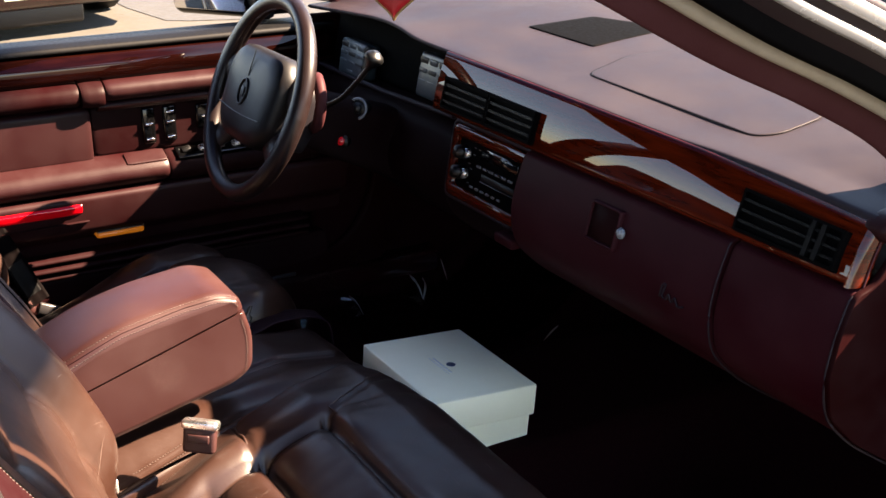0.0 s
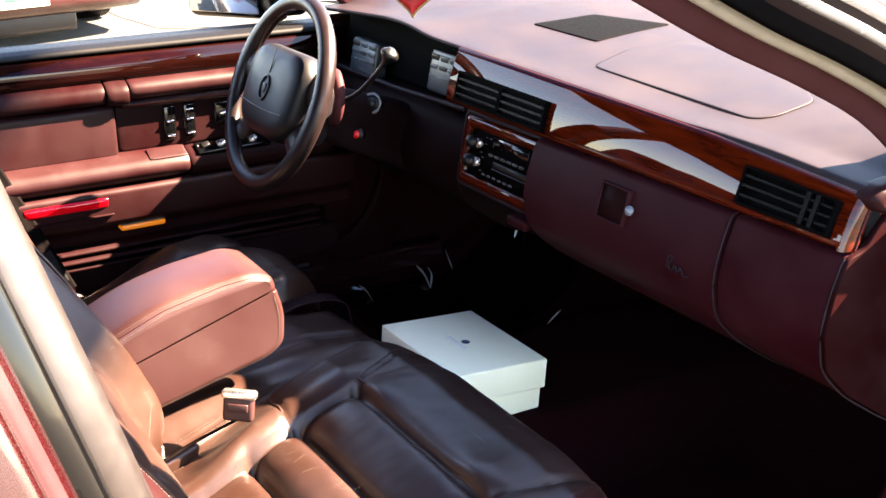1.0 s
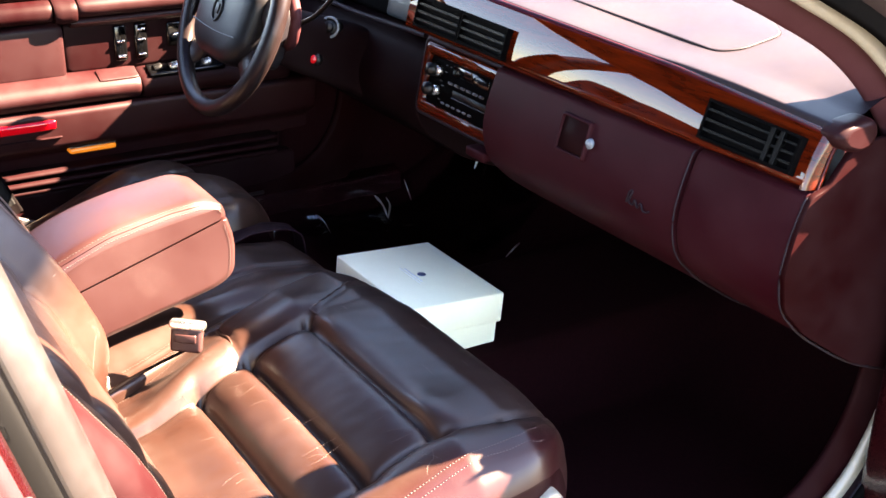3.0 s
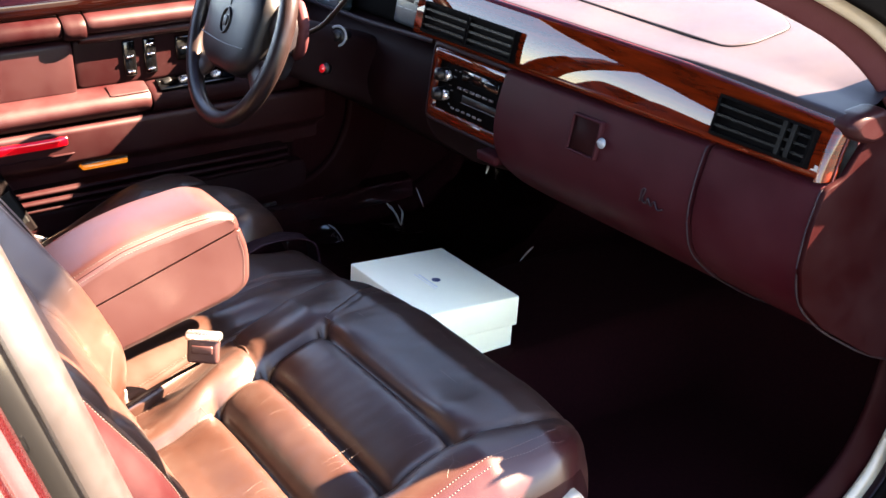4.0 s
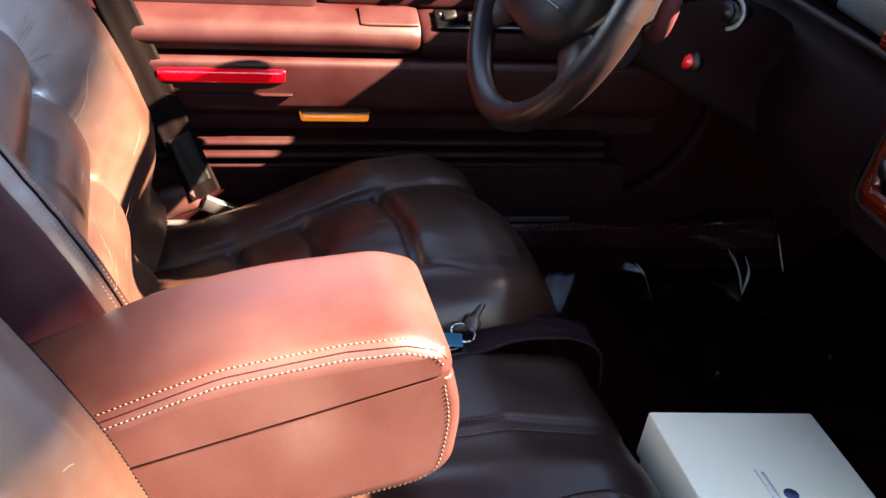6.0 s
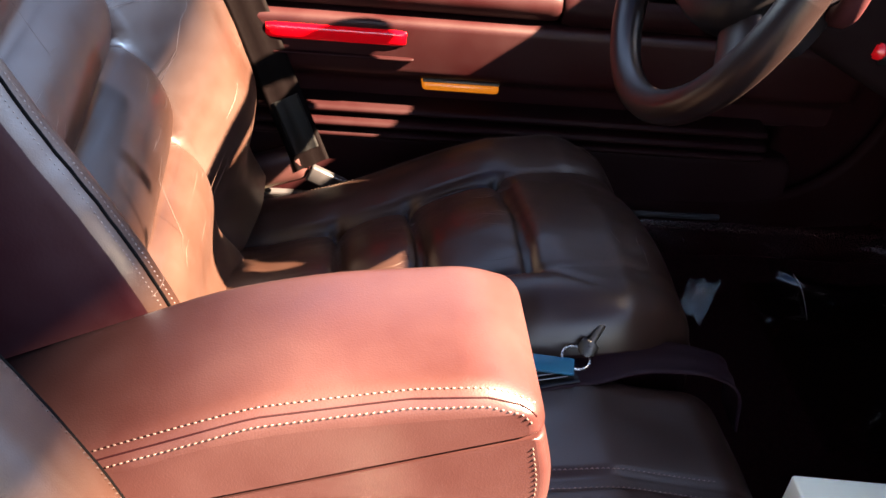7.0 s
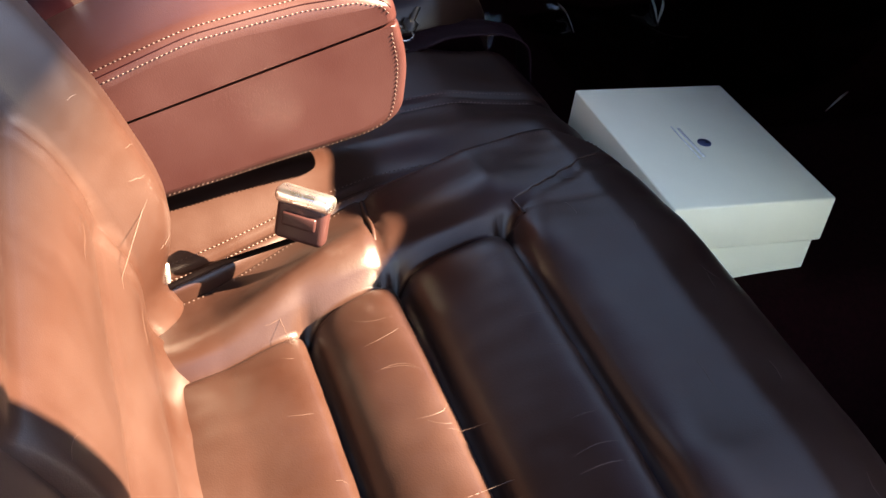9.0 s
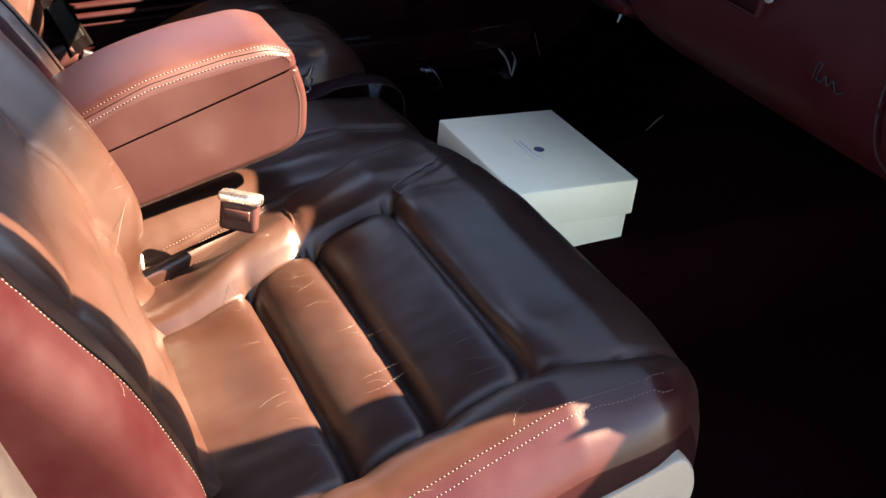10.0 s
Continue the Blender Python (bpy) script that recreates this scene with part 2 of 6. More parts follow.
TRUCK = plain("truck_paint", (0.022, 0.0020, 0.0026), 0.3, 0.2, 0.1, 50, 0, 300, 0.8)


# ---- mesh helpers ----
def thing(name, at, label, category, group="", kind=""):
    ob = new(name)
    ob.location = at
    ob.empty_display_size = 0.05
    return tagged(ob, label, category, group, kind)


def put(name, data, mat, parent=None, label=""):
    """Link a mesh as one object, in world coordinates, under its parent."""
    if mat is not None and not data.materials:
        data.materials.append(mat)
    ob = new(name, data)
    if parent is not None:
        ob.parent = parent
        up, back = parent, Matrix()
        while up is not None:
            back = up.matrix_basis @ back if up.parent is None else up.matrix_parent_inverse @ up.matrix_basis @ back
            up = up.parent
        ob.matrix_parent_inverse = back.inverted()
    return tagged(ob, label) if label else ob


def mesh(verts, faces, smooth=True):
    me = bpy.data.meshes.new("m")
    me.from_pydata([tuple(v) for v in verts], [], faces)
    me.update()
    if smooth:
        me.polygons.foreach_set("use_smooth", [True] * len(me.polygons))
    return me


def merge(*chunks):
    """Join (verts, faces) chunks."""
    vs, fs = [], []
    for v, f in chunks:
        o = len(vs)
        vs.extend(v)
        fs.extend([tuple(i + o for i in p) for p in f])
    return vs, fs


def grid_faces(rows, cols, close=False):
    fs = []
    for i in range(rows - 1):
        for j in range(cols if close else cols - 1):
            k = (j + 1) % cols
            fs.append((i * cols + j, i * cols + k, (i + 1) * cols + k, (i + 1) * cols + j))
    return fs


def loft(sections, close=False, caps=False, flip=False):
    rows, cols = len(sections), len(sections[0])
    vs = [tuple(p) for s in sections for p in s]
    fs = grid_faces(rows, cols, close)
    if caps:
        base = len(vs)
        vs += list(vs[:cols]) + list(vs[(rows - 1) * cols:rows * cols])
        fs.append(tuple(base + j for j in range(cols)))
        fs.append(tuple(base + cols + j for j in reversed(range(cols))))
    if flip:
        fs = [tuple(reversed(f)) for f in fs]
    return vs, fs


def fillet(pts, r, n=5, close=False):
    """Round the corners of a 2D polyline by radius r (a number or one per point)."""
    out = []
    for i, p in enumerate(pts):
        rr = r[i] if isinstance(r, (list, tuple)) else r
        if (not close and i in (0, len(pts) - 1)) or rr <= 0:
            out.append(tuple(p))
            continue
        p0, p1, p2 = Vector(pts[i - 1]), Vector(p), Vector(pts[(i + 1) % len(pts)])
        d0, d1 = p0 - p1, p2 - p1
        k = min(rr, d0.length * 0.48, d1.length * 0.48)
        a, b = p1 + d0.normalized() * k, p1 + d1.normalized() * k
        for j in range(n + 1):
            t = j / n
            out.append(tuple((1 - t) ** 2 * a + 2 * t * (1 - t) * p1 + t * t * b))
    return out


def solid_x(profile, x0, x1, r=0.006, n=3):
    """A closed (y, z) profile drawn out along x, with rounded end edges."""
    c = Vector((sum(p[0] for p in profile) / len(profile), sum(p[1] for p in profile) / len(profile)))
    size = max((Vector(p) - c).length for p in profile)

    def ring(x, inset):
        k = 1 - inset / size
        return [(x, c.x + (p[0] - c.x) * k, c.y + (p[1] - c.y) * k) for p in profile]

    secs = []
    for j in range(n + 1):
        a = j / n * math.pi / 2
        secs.append(ring(x0 + r * (1 - math.cos(a)), r * (1 - math.sin(a))))
    for j in range(n, -1, -1):
        a = j / n * math.pi / 2
        secs.append(ring(x1 - r * (1 - math.cos(a)), r * (1 - math.sin(a))))
    return loft(secs, True, True)


def bm_chunk(bm):
    bm.verts.index_update()
    v = [tuple(x.co) for x in bm.verts]
    f = [tuple(x.index for x in p.verts) for p in bm.faces]
    bm.free()
    return v, f


def box(c, size, r=0.003, seg=2, m=None):
    """A bevelled block about c; m turns it about its centre."""
    bm = bmesh.new()
    bmesh.ops.create_cube(bm, size=1.0)
    bmesh.ops.scale(bm, vec=size, verts=bm.verts)
    if r:
        bmesh.ops.bevel(bm, geom=bm.edges[:], offset=min(r, min(size) * 0.45), segments=seg, affect="EDGES", profile=0.5)
    if m is not None:
        bmesh.ops.transform(bm, matrix=m, verts=bm.verts)
    bmesh.ops.translate(bm, vec=c, verts=bm.verts)
    return bm_chunk(bm)


def disc(c, axis, r, depth, seg=24, r2=None, bevel=0.0):
    """A cylinder about c along axis."""
    bm = bmesh.new()
    bmesh.ops.create_cone(bm, cap_ends=True, segments=seg, radius1=r, radius2=r if r2 is None else r2, depth=depth)
    if bevel:
        bmesh.ops.bevel(bm, geom=[e for e in bm.edges if len([f for f in e.link_faces if len(f.verts) > 4]) == 1], offset=bevel, segments=2, affect="EDGES")
    q = Vector((0, 0, 1)).rotation_difference(Vector(axis)).to_matrix().to_4x4()
    bmesh.ops.transform(bm, matrix=Matrix.Translation(c) @ q, verts=bm.verts)
    return bm_chunk(bm)


def ring(c, axis, R, r, seg=40, sub=10, a0=0.0, a1=2 * math.pi):
    """A torus, or part of one."""
    q = Vector((0, 0, 1)).rotation_difference(Vector(axis)).to_matrix()
    full = abs(a1 - a0 - 2 * math.pi) < 1e-6
    secs = []
    for i in range(seg + (0 if full else 1)):
        a = a0 + (a1 - a0) * i / seg
        secs.append([Vector(c) + q @ Vector(((R + r * math.cos(b)) * math.cos(a), (R + r * math.cos(b)) * math.sin(a), r * math.sin(b)))
                     for b in [2 * math.pi * j / sub for j in range(sub)]])
    if full:
        secs.append(secs[0])
    return loft(secs, True)


def smooth_path(pts, n=8):
    """Catmull-Rom through points."""
    P = [Vector(p) for p in pts]
    P = [2 * P[0] - P[1]] + P + [2 * P[-1] - P[-2]]
    out = []
    for i in range(1, len(P) - 2):
        for j in range(n):
            t = j / n
            a, b, c, d = P[i - 1], P[i], P[i + 1], P[i + 2]
            out.append(0.5 * (2 * b + (c - a) * t + (2 * a - 5 * b + 4 * c - d) * t * t + (3 * b - a - 3 * c + d) * t ** 3))
    out.append(P[-2])
    return out


def tube(pts, r, sub=8, flat=1.0, up=(0, 0, 1), caps=True):
    """A rod along points; flat < 1 makes it a band whose thin side faces up."""
    P = [Vector(p) for p in pts]
    secs = []
    for i, p in enumerate(P):
        d = (P[min(i + 1, len(P) - 1)] - P[max(i - 1, 0)]).normalized()
        u = Vector(up[i]) if isinstance(up, list) else Vector(up)
        s = d.cross(u).normalized()
        w = s.cross(d).normalized()
        rr = r[i] if isinstance(r, (list, tuple)) else r
        secs.append([p + s * rr * math.cos(a) + w * rr * flat * math.sin(a) for a in [2 * math.pi * j / sub for j in range(sub)]])
    return loft(secs, True, caps, True)


def snap(data, pts, lift=0.0002):
    """The nearest points of a mesh to pts, and its normals there."""
    from mathutils.bvhtree import BVHTree
    tree = BVHTree.FromPolygons([v.co for v in data.vertices], [p.vertices for p in data.polygons])
    cen = sum((v.co for v in data.vertices), Vector()) / len(data.vertices)
    out, nrm = [], []
    for p in pts:
        q, n, _, _ = tree.find_nearest(Vector(p))
        if n.dot(Vector(p) - cen) < 0:
            n = -n
        out.append(q + n * lift)
        nrm.append(n)
    return out, nrm


def stitches(pts, normals, pitch=0.0042, length=0.0034, width=0.0007):
    """A row of small raised thread loops along a line."""
    P = [Vector(p) for p in pts]
    N = [Vector(q) for q in normals] if isinstance(normals, list) else [Vector(normals)] * len(P)
    vs, fs, carry = [], [], 0.0
    for a, b, na in zip(P, P[1:], N):
        d = b - a
        L = d.length
        if L < 1e-9:
            continue
        d.normalize()
        s = d.cross(na).normalized()
        t = carry
        while t < L:
            c = a + d * t + na * 0.0002
            o = len(vs)
            vs += [tuple(c - d * length / 2 - na * 0.001), tuple(c + s * width), tuple(c + na * 0.0010), tuple(c - s * width), tuple(c + d * length / 2 - na * 0.001)]
            fs += [(o, o + 1, o + 2), (o, o + 2, o + 3), (o + 4, o + 2, o + 1), (o + 4, o + 3, o + 2)]
            t += pitch
        carry = t - L
    return vs, fs


def smoothstep(a, b, x):
    t = min(1.0, max(0.0, (x - a) / (b - a)))
    return t * t * (3 - 2 * t)


def interp(x, xs, ys):
    return float(np.interp(x, xs, ys))


def seg_dist(px, py, a, b):
    ax, ay, bx, by = a[0], a[1], b[0], b[1]
    dx, dy = bx - ax, by - ay
    t = max(0.0, min(1.0, ((px - ax) * dx + (py - ay) * dy) / (dx * dx + dy * dy + 1e-12)))
    return math.hypot(px - ax - t * dx, py - ay - t * dy)


def split(verts, faces, key):
    """Share out the faces of a sheet by key(centre, index) into one (verts, faces) each."""
    bags = {}
    for f in faces:
        c = [sum(verts[i][k] for i in f) / len(f) for k in range(3)]
        bags.setdefault(key(c, f), []).append(f)
    out = {}
    for k, fl in bags.items():
        ids = {}
        nf = [tuple(ids.setdefault(i, len(ids)) for i in f) for f in fl]
        out[k] = ([verts[i] for i in ids], nf, list(ids))
    return out


def piece(whole, v, f, ids):
    """A piece of a sheet that keeps the sheet's own normals, so that the joint does not show."""
    me = mesh(v, f)
    me.normals_split_custom_set_from_vertices([tuple(whole.vertices[i].normal) for i in ids])
    return me


# ---- ground and what stands on it ----
def ground():
    n, R = 28, 900.0
    pts = sorted({s * R * (i / n) ** 4 for i in range(n + 1) for s in (-1, 1)})
    vs = [(x, y, 0.0) for y in pts for x in pts]
    tagged(put("ground", mesh(*((vs, grid_faces(len(pts), len(pts))))), CONCRETE), "sunlit pale concrete yard outside the car", "ground", kind="structure")
    # flat, darker grey patch laid over the edge of the pale concrete
    edge = [(-6.4, 1.22), (-5.81, 1.30), (-5.72, 1.42), (-5.66, 1.60), (-5.5, 2.0), (-5.0, 5.0), (-5.0, 40.0), (-60, 40.0), (-60, 1.3)]
    vs = [(x, y, 0.004) for x, y in edge]
    tagged(put("road", mesh(vs, [tuple(range(len(vs)))]), GREY_PATCH), "grey asphalt beside the concrete yard", "road", kind="structure")


ground()


def parked_car(x, y, turn):
    """A dark red car seen low, from its nose."""
    t = thing("parked_car", (x, y, 0), "dark red car parked across the concrete yard", "car")
    body = fillet([(-0.06, 0.17), (0.0, 0.24), (0.0, 0.52), (-0.12, 0.72), (-1.15, 0.92), (-1.95, 1.38), (-3.1, 1.38), (-3.75, 1.02), (-4.55, 0.96), (-4.7, 0.70), (-4.7, 0.28), (-4.6, 0.20)], 0.06, 4, True)
    secs = []
    for yy, back, up in ((-0.91, 0.30, 0.05), (-0.87, 0.14, 0.02), (-0.78, 0.05, 0.0), (-0.5, 0.0, 0.0), (0.5, 0.0, 0.0), (0.78, 0.05, 0.0), (0.87, 0.14, 0.02), (0.91, 0.30, 0.05)):
        k = 1 - 2 * back / 4.7
        secs.append([(x - back + px * k, y + yy, 0.17 + up + (pz - 0.17) * (1 - up)) for px, pz in body])
    put("body", mesh(*loft(secs, True, True)), TRUCK, t)
    put("air_dam", mesh(*box((x - 0.16, y - 0.13, 0.13), (0.12, 1.0, 0.13), 0.02, 3)), BLACK, t, "black air dam under the bumper")
    b = put("bumper", mesh(*box((x + 0.015, y, 0.44), (0.07, 1.50, 0.14), 0.025, 3)), TRUCK, t)
    put("licence_plate", mesh(*box((x + 0.008, y + 0.01, 0.315), (0.012, 0.30, 0.14), 0.003)), CARD, b, "pale number plate")
    put("plate_bar", mesh(*box((x + 0.016, y + 0.01, 0.315), (0.004, 0.23, 0.06), 0.001)), plain("plate_green", (0.0156, 0.1144, 0.0520), 0.5), b)
    for s in (-1, 1):
        for ax in (0.88, 3.75):
            w = put("wheel", mesh(*disc((x - ax, y + s * 0.79, 0.32), (0, 1, 0), 0.32, 0.21, 32, None, 0.03)), RUBBER, t)
            put("rim", mesh(*disc((x - ax, y + s * 0.885, 0.32), (0, 1, 0), 0.20, 0.05, 24, None, 0.01)), STEEL, w)
        put("headlight", mesh(*box((x - 0.06, y + s * 0.60, 0.60), (0.06, 0.30, 0.12), 0.02)), GREY, t)
    t.rotation_euler = (0, 0, radians(turn))


parked_car(-5.50, 0.42, 10)

# ---- the car's shell ----
car = thing("sedan", (0, 0, 0), "dark red sedan seen through its open passenger side", "car")
FLOOR = 0.25


def car_floor():
    xs = np.linspace(-0.80, 0.80, 65)
    ys = np.linspace(-1.9, 0.95, 115)
    vs = []
    for y in ys:
        for x in xs:
            hump = 0.108 * (1 - smoothstep(0.15, 0.24, abs(x - 0.02)))
            toe = 0.62 * smoothstep(0.32, 1.1, y)
            side = 0.05 * smoothstep(0.66, 0.72, abs(x))
            wob = 0.004 * noise.noise(Vector((x * 9, y * 9, 0)))
            vs.append((x, y, FLOOR + max(hump, toe) + side + wob))
    put("carpet", mesh(vs, grid_faces(len(ys), len(xs))), CARPET, car, "dark maroon carpet")


car_floor()


def sill(s, name):
    """Rocker and scuff plate under a door, with the outer paint."""
    prof = fillet([(0.70, 0.27), (0.70, 0.335), (0.76, 0.345), (0.80, 0.30), (0.90, 0.28), (0.91, 0.18), (0.70, 0.16)], 0.012, 3, True)
    secs = [[(s * px, y, pz) for px, pz in prof] for y in np.linspace(-1.9, 0.35, 12)]
    put(name, mesh(*loft(secs, True, True, s < 0)), PAINT, car, "dark red painted sill")
    put("scuff_plate", mesh(*box((s * 0.725, -0.45, 0.343), (0.045, 0.9, 0.008), 0.003)), DULL, car)


sill(1, "sill")
sill(-1, "sill")


SEAL_LINE = [(0.735, -0.50, 0.335), (0.738, -0.10, 0.335), (0.740, 0.07, 0.350), (0.740, 0.155, 0.395), (0.740, 0.205, 0.47), (0.742, 0.224, 0.56), (0.744, 0.225, 0.70), (0.744, 0.195, 0.84),
             (0.742, 0.138, 0.926), (0.738, 0.053, 1.0), (0.730, -0.05, 1.055), (0.715, -0.16, 1.105), (0.690, -0.28, 1.170), (0.655, -0.42, 1.245), (0.63, -0.62, 1.29), (0.62, -0.9, 1.305), (0.62, -1.5, 1.285)]


def pillars(s):
    """The front edge of the door opening: inner trim, pale seal, painted jamb with its rubber and moulding."""
    c = smooth_path([(s * x, y, z) for x, y, z in SEAL_LINE], 6)
    rows = []
    for i, p in enumerate(c):
        d = (c[min(i + 1, len(c) - 1)] - c[max(i - 1, 0)]).normalized()
        n = Vector((0, -d.z, d.y)).normalized()
        fore = n if n.dot(p - Vector((0, -0.35, 0.75))) > 0 else -n
        rows.append((p, fore))

    def strip(offsets, part=slice(None)):
        return loft([[p + fore * a + Vector((s * b, 0, 0)) for a, b in offsets] for p, fore in rows[part]], False, False, s < 0)
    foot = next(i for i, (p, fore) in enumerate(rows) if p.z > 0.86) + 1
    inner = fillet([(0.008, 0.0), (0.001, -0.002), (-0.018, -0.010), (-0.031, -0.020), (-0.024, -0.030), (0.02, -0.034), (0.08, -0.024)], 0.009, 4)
    # lower run of the same strip, in a darker red for the footwell's shade
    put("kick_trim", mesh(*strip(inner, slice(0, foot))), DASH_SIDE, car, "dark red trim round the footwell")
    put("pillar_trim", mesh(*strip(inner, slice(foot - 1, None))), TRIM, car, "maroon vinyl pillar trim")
    put("door_seal", mesh(*strip(fillet([(0.012, -0.001), (-0.004, -0.001), (-0.009, 0.006), (-0.004, 0.013), (0.012, 0.014)], 0.005, 4))), SEAL, car, "pale rubber door weatherstrip")
    put("door_jamb", mesh(*strip(fillet([(0.010, 0.012), (0.004, 0.022), (0.012, 0.034), (0.03, 0.042), (0.06, 0.046), (0.076, 0.042), (0.076, 0.012), (0.076, -0.015)], 0.008, 3))), JAMB, car, "dark plum painted door jamb")
    put("outer_seal", mesh(*strip(fillet([(0.012, 0.026), (0.000, 0.028), (0.002, 0.036), (0.020, 0.038)], 0.004, 3))), VENT, car)
    put("drip_moulding", mesh(*strip(fillet([(0.032, 0.041), (0.033, 0.047), (0.041, 0.049), (0.044, 0.044)], 0.003, 3))), MOULD, car, "bright drip moulding")
    put("drip_moulding", mesh(*strip(fillet([(0.052, 0.043), (0.053, 0.049), (0.063, 0.051), (0.067, 0.045)], 0.003, 3))), MOULD, car)


pillars(1)
pillars(-1)


def centre_pillar(s):
    """The post behind the front door: pale inner trim, black channel and painted flange."""
    def at(z):
        return 0.765 - 0.22 * max(0.0, z - 0.88), -0.818 - 0.278 * (z - 0.817)
    zs = np.linspace(0.30, 1.30, 22)

    def column(name, prof, mat, label=""):
        secs = []
        for z in zs:
            x, y = at(z)
            secs.append([(s * (x + px), y + py, z) for px, py in prof])
        put(name, mesh(*loft(secs, True, True, s < 0)), mat, car, label)
    column("centre_pillar_trim", fillet([(-0.030, -0.012), (-0.024, 0.006), (-0.002, 0.018), (0.020, 0.013), (0.030, -0.012), (0.024, -0.04), (-0.030, -0.04)], 0.010, 4, True), PALE_TRIM, "pale vinyl trim on the centre post")
    column("door_channel", fillet([(0.0305, -0.016), (0.036, -0.012), (0.052, -0.018), (0.0555, -0.03), (0.0555, -0.05), (0.024, -0.05)], 0.005, 3, True), BLACK_GLOSS, "black rubber door channel")
    column("post_flange", fillet([(0.057, -0.034), (0.074, -0.036), (0.094, -0.048), (0.094, -0.08), (0.056, -0.07)], 0.008, 3, True), PAINT, "dark red painted post")
    column("post_moulding", fillet([(0.096, -0.040), (0.108, -0.046), (0.110, -0.060), (0.096, -0.062)], 0.004, 2, True), TRIM)
    column("rear_door_edge", fillet([(0.114, -0.050), (0.150, -0.056), (0.155, -0.11), (0.114, -0.11)], 0.008, 3, True), PAINT)
    x, y = at(0.83)
    if s > 0:
        put("latch_striker", mesh(*merge(box((x + 0.118, y - 0.044, 0.830), (0.020, 0.010, 0.026), 0.003),
                                         tube(smooth_path([(x + 0.118, y - 0.04, 0.838), (x + 0.124, y - 0.020, 0.837), (x + 0.124, y - 0.020, 0.823), (x + 0.118, y - 0.04, 0.822)], 5), 0.0024))), DULL, car, "steel door striker")


centre_pillar(1)
centre_pillar(-1)


def shell():
    # roof with its liner, and rear posts
    xs = np.linspace(-0.62, 0.62, 21)
    ys = np.linspace(-2.2, -0.42, 16)
    def zr(x, y, h):
        return h - 0.06 * (x / 0.62) ** 2 - 0.10 * smoothstep(-1.5, -2.3, y) - 0.02 * smoothstep(-0.8, -0.42, y)
    vs = [(x, y, zr(x, y, 1.375)) for y in ys for x in xs]
    put("roof", mesh(vs, grid_faces(len(ys), len(xs))), PAINT, car, "dark red roof")
    vs = [(x, y, zr(x, y, 1.335)) for y in ys for x in xs]
    put("headliner", mesh(vs, grid_faces(len(ys), len(xs))), HEADLINER, car)
    put("header_rail", mesh(*tube([(x, -0.42, 1.345 - 0.06 * (x / 0.62) ** 2) for x in xs], 0.028, 10)), TRIM, car)
    for s in (-1, 1):
        put("rear_pillar", mesh(*tube([(s * 0.60, -1.95, 1.24), (s * 0.66, -2.25, 1.08), (s * 0.74, -2.50, 0.93)], [0.05, 0.075, 0.09], 12)), PAINT, car)
        # rear door: panel and glass line
        put("rear_door", mesh(*box((s * 0.80, -1.4, 0.60), (0.10, 1.05, 0.55), 0.03, 3)), PAINT, car)
        put("rear_door_trim", mesh(*box((s * 0.735, -1.4, 0.62), (0.024, 1.0, 0.50), 0.012, 3)), DOOR_RED, car)
    put("rear_seat_back", mesh(*box((0, -1.86, 0.70), (1.38, 0.16, 0.56), 0.05, 4, pose(0, 0, 0, -22))), SEAT, car)
    put("rear_seat_cushion", mesh(*box((0, -1.56, 0.42), (1.38, 0.50, 0.16), 0.05, 4)), SEAT, car)
    put("parcel_shelf", mesh(*box((0, -2.12, 0.95), (1.3, 0.5, 0.03), 0.01)), HEADLINER, car)
    put("left_kick_panel", mesh(*box((-0.752, 0.52, 0.56), (0.03, 0.92, 0.66), 0.01)), CARPET, car)
    put("right_kick_panel", mesh(*box((0.762, 0.60, 0.56), (0.03, 0.72, 0.66), 0.01)), CARPET, car)
    put("firewall", mesh(*box((0, 0.98, 0.60), (1.6, 0.04, 0.75), 0.01)), BLACK, car)
    # front: bonnet, wings and cowl
    for s in (-1, 1):
        prof = fillet([(0.775, 0.50), (0.775, 0.915), (0.82, 0.955), (0.91, 0.88), (0.94, 0.62), (0.91, 0.30)], 0.04, 4)
        secs = [[(s * px, y, pz - 0.10 * smoothstep(0.6, 2.2, y) - 0.02 * smoothstep(0.4, 0.9, y)) for px, pz in prof] for y in np.linspace(0.20, 2.1, 14)]
        put("front_wing", mesh(*loft(secs, False, False, s < 0)), PAINT, car, "dark red front wing")
        put("hinge_post", mesh(*box((s * 0.815, 0.195, 0.61), (0.11, 0.05, 0.69), 0.015, 3)), PAINT, car)
    xs2 = np.linspace(-0.84, 0.84, 25)
    ys2 = np.linspace(0.80, 2.1, 12)
    vs = [(x, y, 0.945 - 0.03 * (x / 0.84) ** 2 - 0.09 * smoothstep(0.8, 2.3, y)) for y in ys2 for x in xs2]
    put("bonnet", mesh(vs, grid_faces(len(ys2), len(xs2))), PAINT, car, "dark red bonnet")
    def base_y(x):
        return 0.66 - 0.50 * abs(x / 0.74) ** 2.4
    secs = [[(x, base_y(x) + 0.02, 0.915), (x, base_y(x) + 0.10, 0.90), (x, 0.82, 0.92)] for x in np.linspace(-0.80, 0.80, 41)]
    put("cowl", mesh(*loft(secs)), BLACK, car, "black cowl under the windscreen")
    top = [(x, -0.405 - 0.05 * (x / 0.6) ** 2, 1.33 - 0.05 * (x / 0.62) ** 2) for x in np.linspace(-0.60, 0.60, 33)]
    bot = [(x, base_y(x) + 0.03, 0.925) for x in np.linspace(-0.735, 0.735, 33)]
